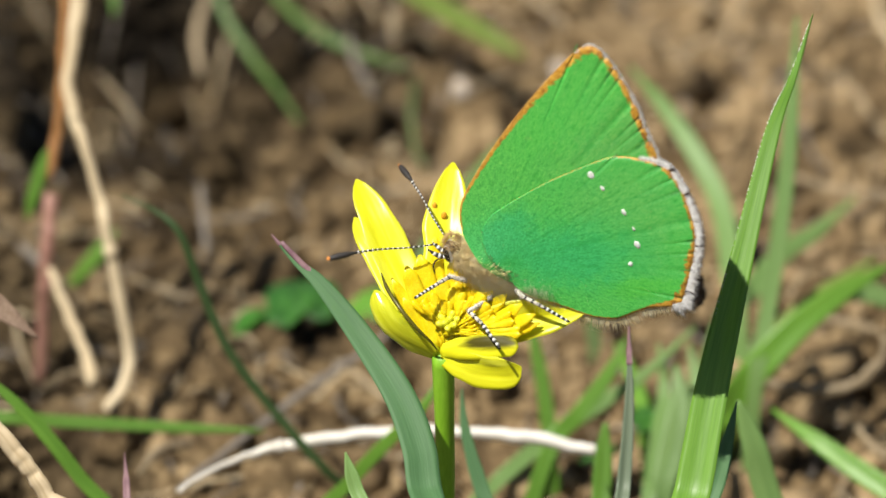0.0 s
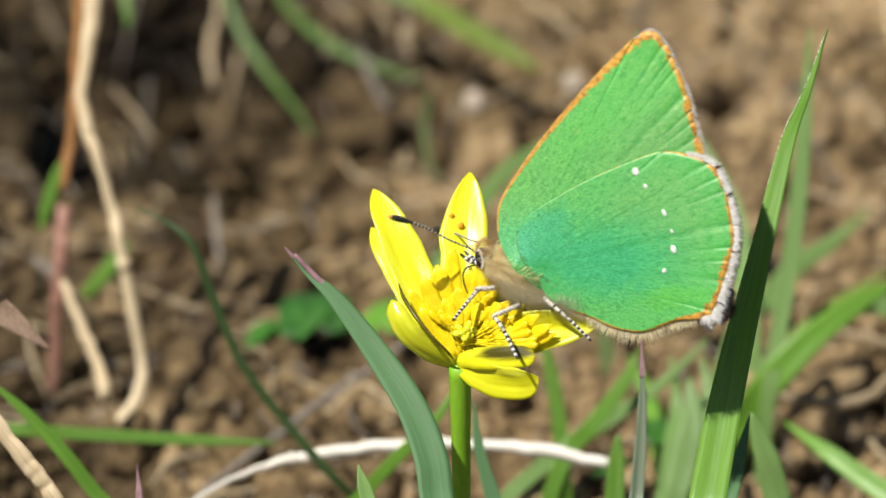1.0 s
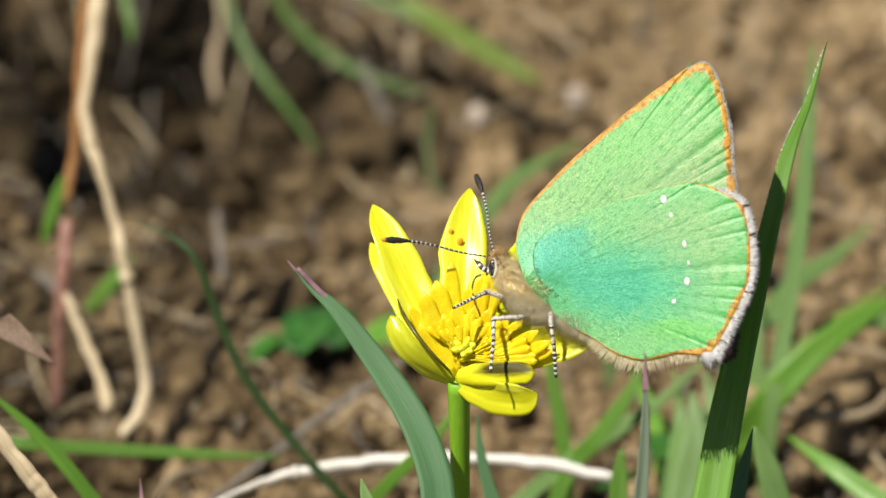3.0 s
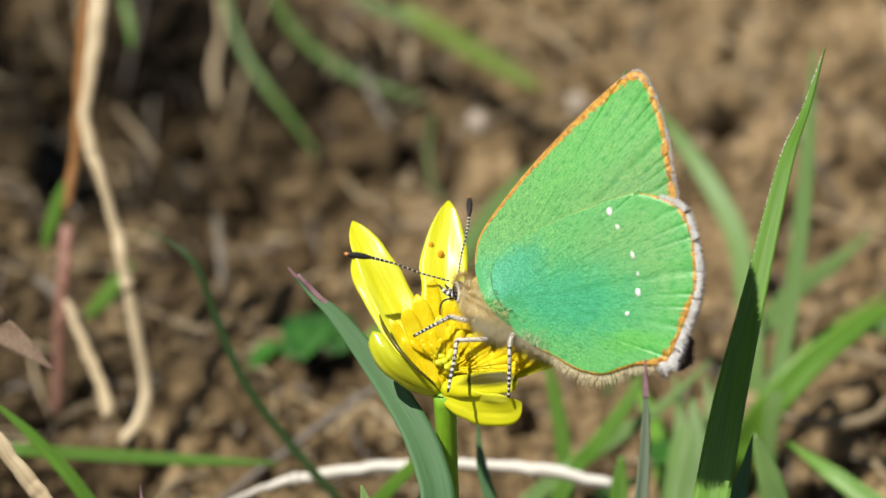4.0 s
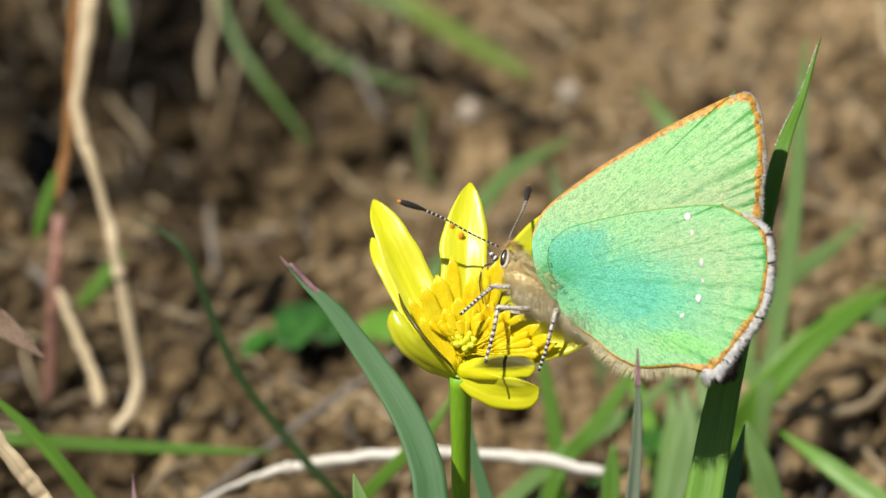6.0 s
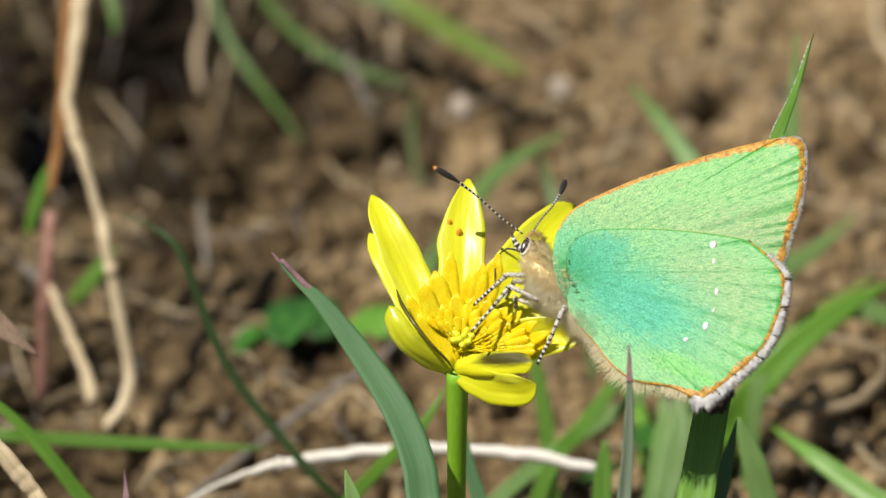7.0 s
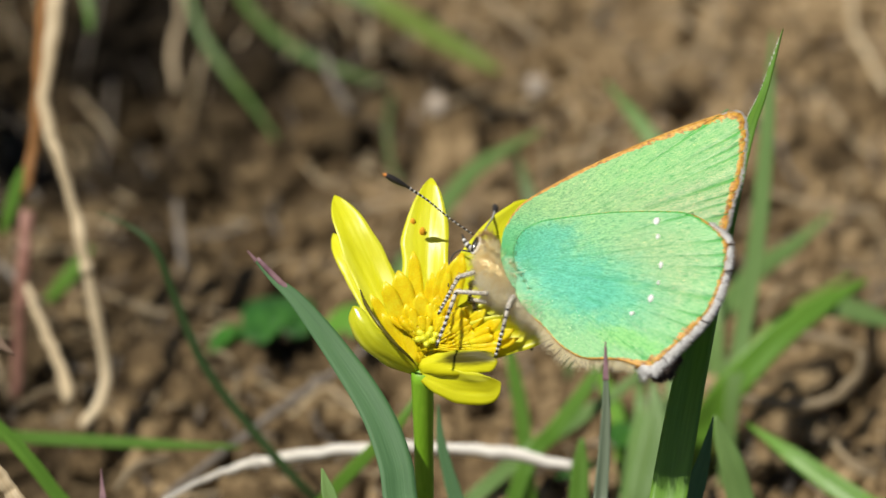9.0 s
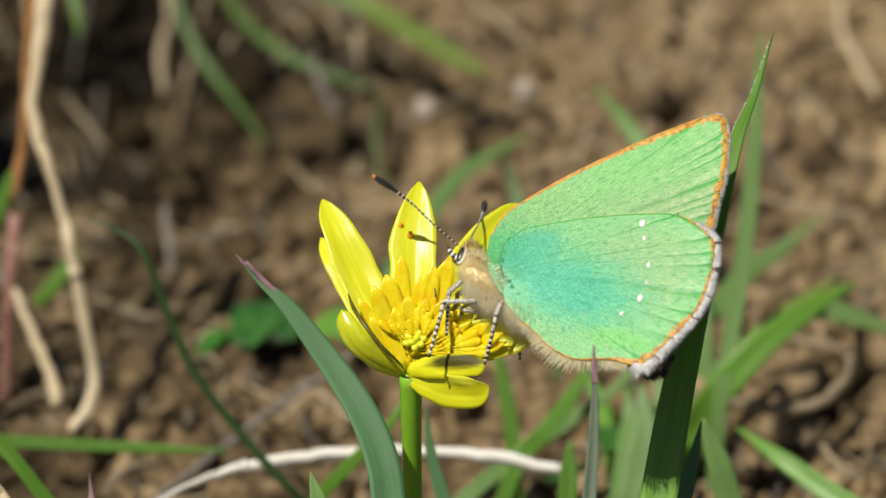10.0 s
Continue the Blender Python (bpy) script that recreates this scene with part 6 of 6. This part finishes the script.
    walk(movers["antenna_far"], [
        (0, pose(-0.00075, 0.00022, 0.00250, -47.4, -26.5, 0.0)),
        (0.5, pose(-0.00075, 0.00022, 0.00250, -49.6, -70.4, 0.0)),
        (1, pose(-0.00075, 0.00022, 0.00250, -50.6, -55.8, 0.0)),
        (1.5, pose(-0.00075, 0.00022, 0.00250, -41.5, -21.2, 0.0)),
        (2, pose(-0.00075, 0.00022, 0.00250, -41.1, -52.4, 0.0)),
        (2.5, pose(-0.00075, 0.00022, 0.00250, -34.9, -8.4, 0.0)),
        (2.7, pose(-0.00075, 0.00022, 0.00250, -29.2, 6.1, 0.0)),
        (3.8, pose(-0.00075, 0.00022, 0.00250, -54.6, -7.3, 0.0)),
        (4, pose(-0.00075, 0.00022, 0.00250, -42.8, 14.5, 0.0)),
        (4.5, pose(-0.00075, 0.00022, 0.00250, -59.2, 10.5, 0.0)),
        (5, pose(-0.00075, 0.00022, 0.00250, -70.4, -4.7, 0.0)),
        (5.5, pose(-0.00075, 0.00022, 0.00250, -52.6, 22.0, 0.0)),
        (5.7, pose(-0.00075, 0.00022, 0.00250, -42.0, 26.9, 0.0)),
        (6.8, pose(-0.00075, 0.00022, 0.00250, -40.7, 24.0, 0.0)),
        (7.5, pose(-0.00075, 0.00022, 0.00250, -32.9, 28.8, 0.0)),
        (8.3, pose(-0.00075, 0.00022, 0.00250, -34.6, 25.3, 0.0)),
        (8.5, pose(-0.00075, 0.00022, 0.00250, -38.6, 19.4, 0.0)),
        (9, pose(-0.00075, 0.00022, 0.00250, -45.8, -1.3, 0.0)),
        (9.5, pose(-0.00075, 0.00022, 0.00250, -34.8, 7.7, 0.0)),
        (10, pose(-0.00075, 0.00022, 0.00250, -36.3, 7.9, 0.0)),
    ])
    walk(movers["leg_front"], [
        (0, pose(-0.00120, -0.00055, 0.00000, -28.7, 59.8, 26.4)),
        (0.5, pose(-0.00120, -0.00055, 0.00000, -27.7, 62.5, 17.4)),
        (1, pose(-0.00120, -0.00055, 0.00000, -21.6, 30.6, 24.2)),
        (1.5, pose(-0.00120, -0.00055, 0.00000, -22.9, 48.3, 19.4)),
        (2, pose(-0.00120, -0.00055, 0.00000, -15.0, 24.6, 14.9)),
        (2.5, pose(-0.00120, -0.00055, 0.00000, -6.3, 2.3, 7.7)),
        (2.7, pose(-0.00120, -0.00055, 0.00000, -22.9, 28.7, 26.9)),
        (3.8, pose(-0.00120, -0.00055, 0.00000, -21.1, 44.6, 17.7)),
        (4, pose(-0.00120, -0.00055, 0.00000, -23.4, 40.1, 24.6)),
        (4.5, pose(-0.00120, -0.00055, 0.00000, -11.7, 34.1, 5.6)),
        (5, pose(-0.00120, -0.00055, 0.00000, -2.6, 20.4, -2.6)),
        (5.5, pose(-0.00120, -0.00055, 0.00000, -9.2, 20.8, 7.0)),
        (5.7, pose(-0.00120, -0.00055, 0.00000, -8.9, 22.0, 6.1)),
        (6.8, pose(-0.00120, -0.00055, 0.00000, 2.4, 16.1, -8.1)),
        (7.5, pose(-0.00120, -0.00055, 0.00000, 7.6, -0.3, -9.6)),
        (8.3, pose(-0.00120, -0.00055, 0.00000, -3.4, -28.7, 9.2)),
        (8.5, pose(-0.00120, -0.00055, 0.00000, -22.6, -20.6, 31.6)),
        (9, pose(-0.00120, -0.00055, 0.00000, 0.5, -9.4, 1.5)),
        (9.5, pose(-0.00120, -0.00055, 0.00000, 3.7, -16.4, -1.1)),
        (10, pose(-0.00120, -0.00055, 0.00000, 15.9, -24.5, -13.8)),
    ])
    walk(movers["leg_middle"], [
        (0, pose(-0.00060, -0.00060, -0.00150, -47.8, -5.5, 58.4)),
        (0.5, pose(-0.00060, -0.00060, -0.00150, -42.2, -4.7, 51.5)),
        (1, pose(-0.00060, -0.00060, -0.00150, -34.2, -8.0, 41.8)),
        (1.5, pose(-0.00060, -0.00060, -0.00150, -34.8, -6.5, 42.4)),
        (2, pose(-0.00060, -0.00060, -0.00150, -20.2, 29.9, 18.4)),
        (2.5, pose(-0.00060, -0.00060, -0.00150, -15.6, 2.0, 18.2)),
        (2.7, pose(-0.00060, -0.00060, -0.00150, -16.5, -0.6, 19.7)),
        (3.8, pose(-0.00060, -0.00060, -0.00150, -18.5, 16.3, 19.3)),
        (4, pose(-0.00060, -0.00060, -0.00150, -22.2, 8.0, 25.4)),
        (4.5, pose(-0.00060, -0.00060, -0.00150, -8.2, 12.4, 7.2)),
        (5, pose(-0.00060, -0.00060, -0.00150, -3.2, 6.6, 2.5)),
        (5.5, pose(-0.00060, -0.00060, -0.00150, -4.9, 0.8, 5.5)),
        (5.7, pose(-0.00060, -0.00060, -0.00150, -5.6, -1.2, 6.7)),
        (6.8, pose(-0.00060, -0.00060, -0.00150, -6.6, 21.1, 2.9)),
        (7.5, pose(-0.00060, -0.00060, -0.00150, 9.1, -1.7, -10.0)),
        (8.3, pose(-0.00060, -0.00060, -0.00150, 5.8, -6.3, -5.5)),
        (8.5, pose(-0.00060, -0.00060, -0.00150, -0.0, -9.7, 1.7)),
        (9, pose(-0.00060, -0.00060, -0.00150, 0.6, -0.6, -0.6)),
        (9.5, pose(-0.00060, -0.00060, -0.00150, 3.3, -2.0, -3.4)),
        (10, pose(-0.00060, -0.00060, -0.00150, 3.2, -1.6, -3.4)),
    ])
    walk(movers["leg_hind"], [
        (0, pose(0.00075, -0.00060, -0.00200, -16.3, -50.9, 19.0)),
        (0.5, pose(0.00075, -0.00060, -0.00200, -13.8, -43.9, 15.7)),
        (1, pose(0.00075, -0.00060, -0.00200, -2.9, -40.3, 6.9)),
        (1.5, pose(0.00075, -0.00060, -0.00200, -36.5, -17.3, 25.7)),
        (2, pose(0.00075, -0.00060, -0.00200, 7.8, -2.9, -3.6)),
        (2.5, pose(0.00075, -0.00060, -0.00200, 11.9, 2.1, -6.0)),
        (2.7, pose(0.00075, -0.00060, -0.00200, 11.3, -8.0, -5.1)),
        (3.8, pose(0.00075, -0.00060, -0.00200, 0.9, 13.5, -2.3)),
        (4, pose(0.00075, -0.00060, -0.00200, 0.0, 6.2, -0.9)),
        (4.5, pose(0.00075, -0.00060, -0.00200, 9.4, 19.9, -6.2)),
        (5, pose(0.00075, -0.00060, -0.00200, 9.3, 16.9, -5.9)),
        (5.5, pose(0.00075, -0.00060, -0.00200, 12.1, 13.5, -6.7)),
        (5.7, pose(0.00075, -0.00060, -0.00200, 13.5, 11.0, -7.2)),
        (6.8, pose(0.00075, -0.00060, -0.00200, 13.8, 7.4, -7.1)),
        (7.5, pose(0.00075, -0.00060, -0.00200, 17.0, 1.9, -8.4)),
        (8.3, pose(0.00075, -0.00060, -0.00200, 14.8, -0.9, -7.2)),
        (8.5, pose(0.00075, -0.00060, -0.00200, 19.5, -0.3, -9.6)),
        (9, pose(0.00075, -0.00060, -0.00200, 21.0, 5.2, -10.3)),
        (9.5, pose(0.00075, -0.00060, -0.00200, 20.1, 6.6, -9.9)),
        (10, pose(0.00075, -0.00060, -0.00200, 23.2, 7.6, -11.3)),
    ])
    at = tall_blade.location.copy()

    def turned(lean):
        return pose(*at, 0, lean, 0)

    walk(tall_blade, [
        (0, turned(0.03)),
        (0.5, turned(0.06)),
        (1, turned(0.15)),
        (1.5, turned(-0.13)),
        (2, turned(-0.16)),
        (2.5, turned(-0.08)),
        (4, turned(-0.24)),
        (4.5, turned(0.01)),
        (5, turned(0.01)),
        (5.5, turned(-0.02)),
        (7, turned(0.09)),
        (7.5, turned(0.09)),
        (8, turned(-0.10)),
        (8.5, turned(-0.33)),
        (9, turned(-0.33)),
        (9.5, turned(-0.25)),
        (10, turned(-0.19)),
    ])


motions()
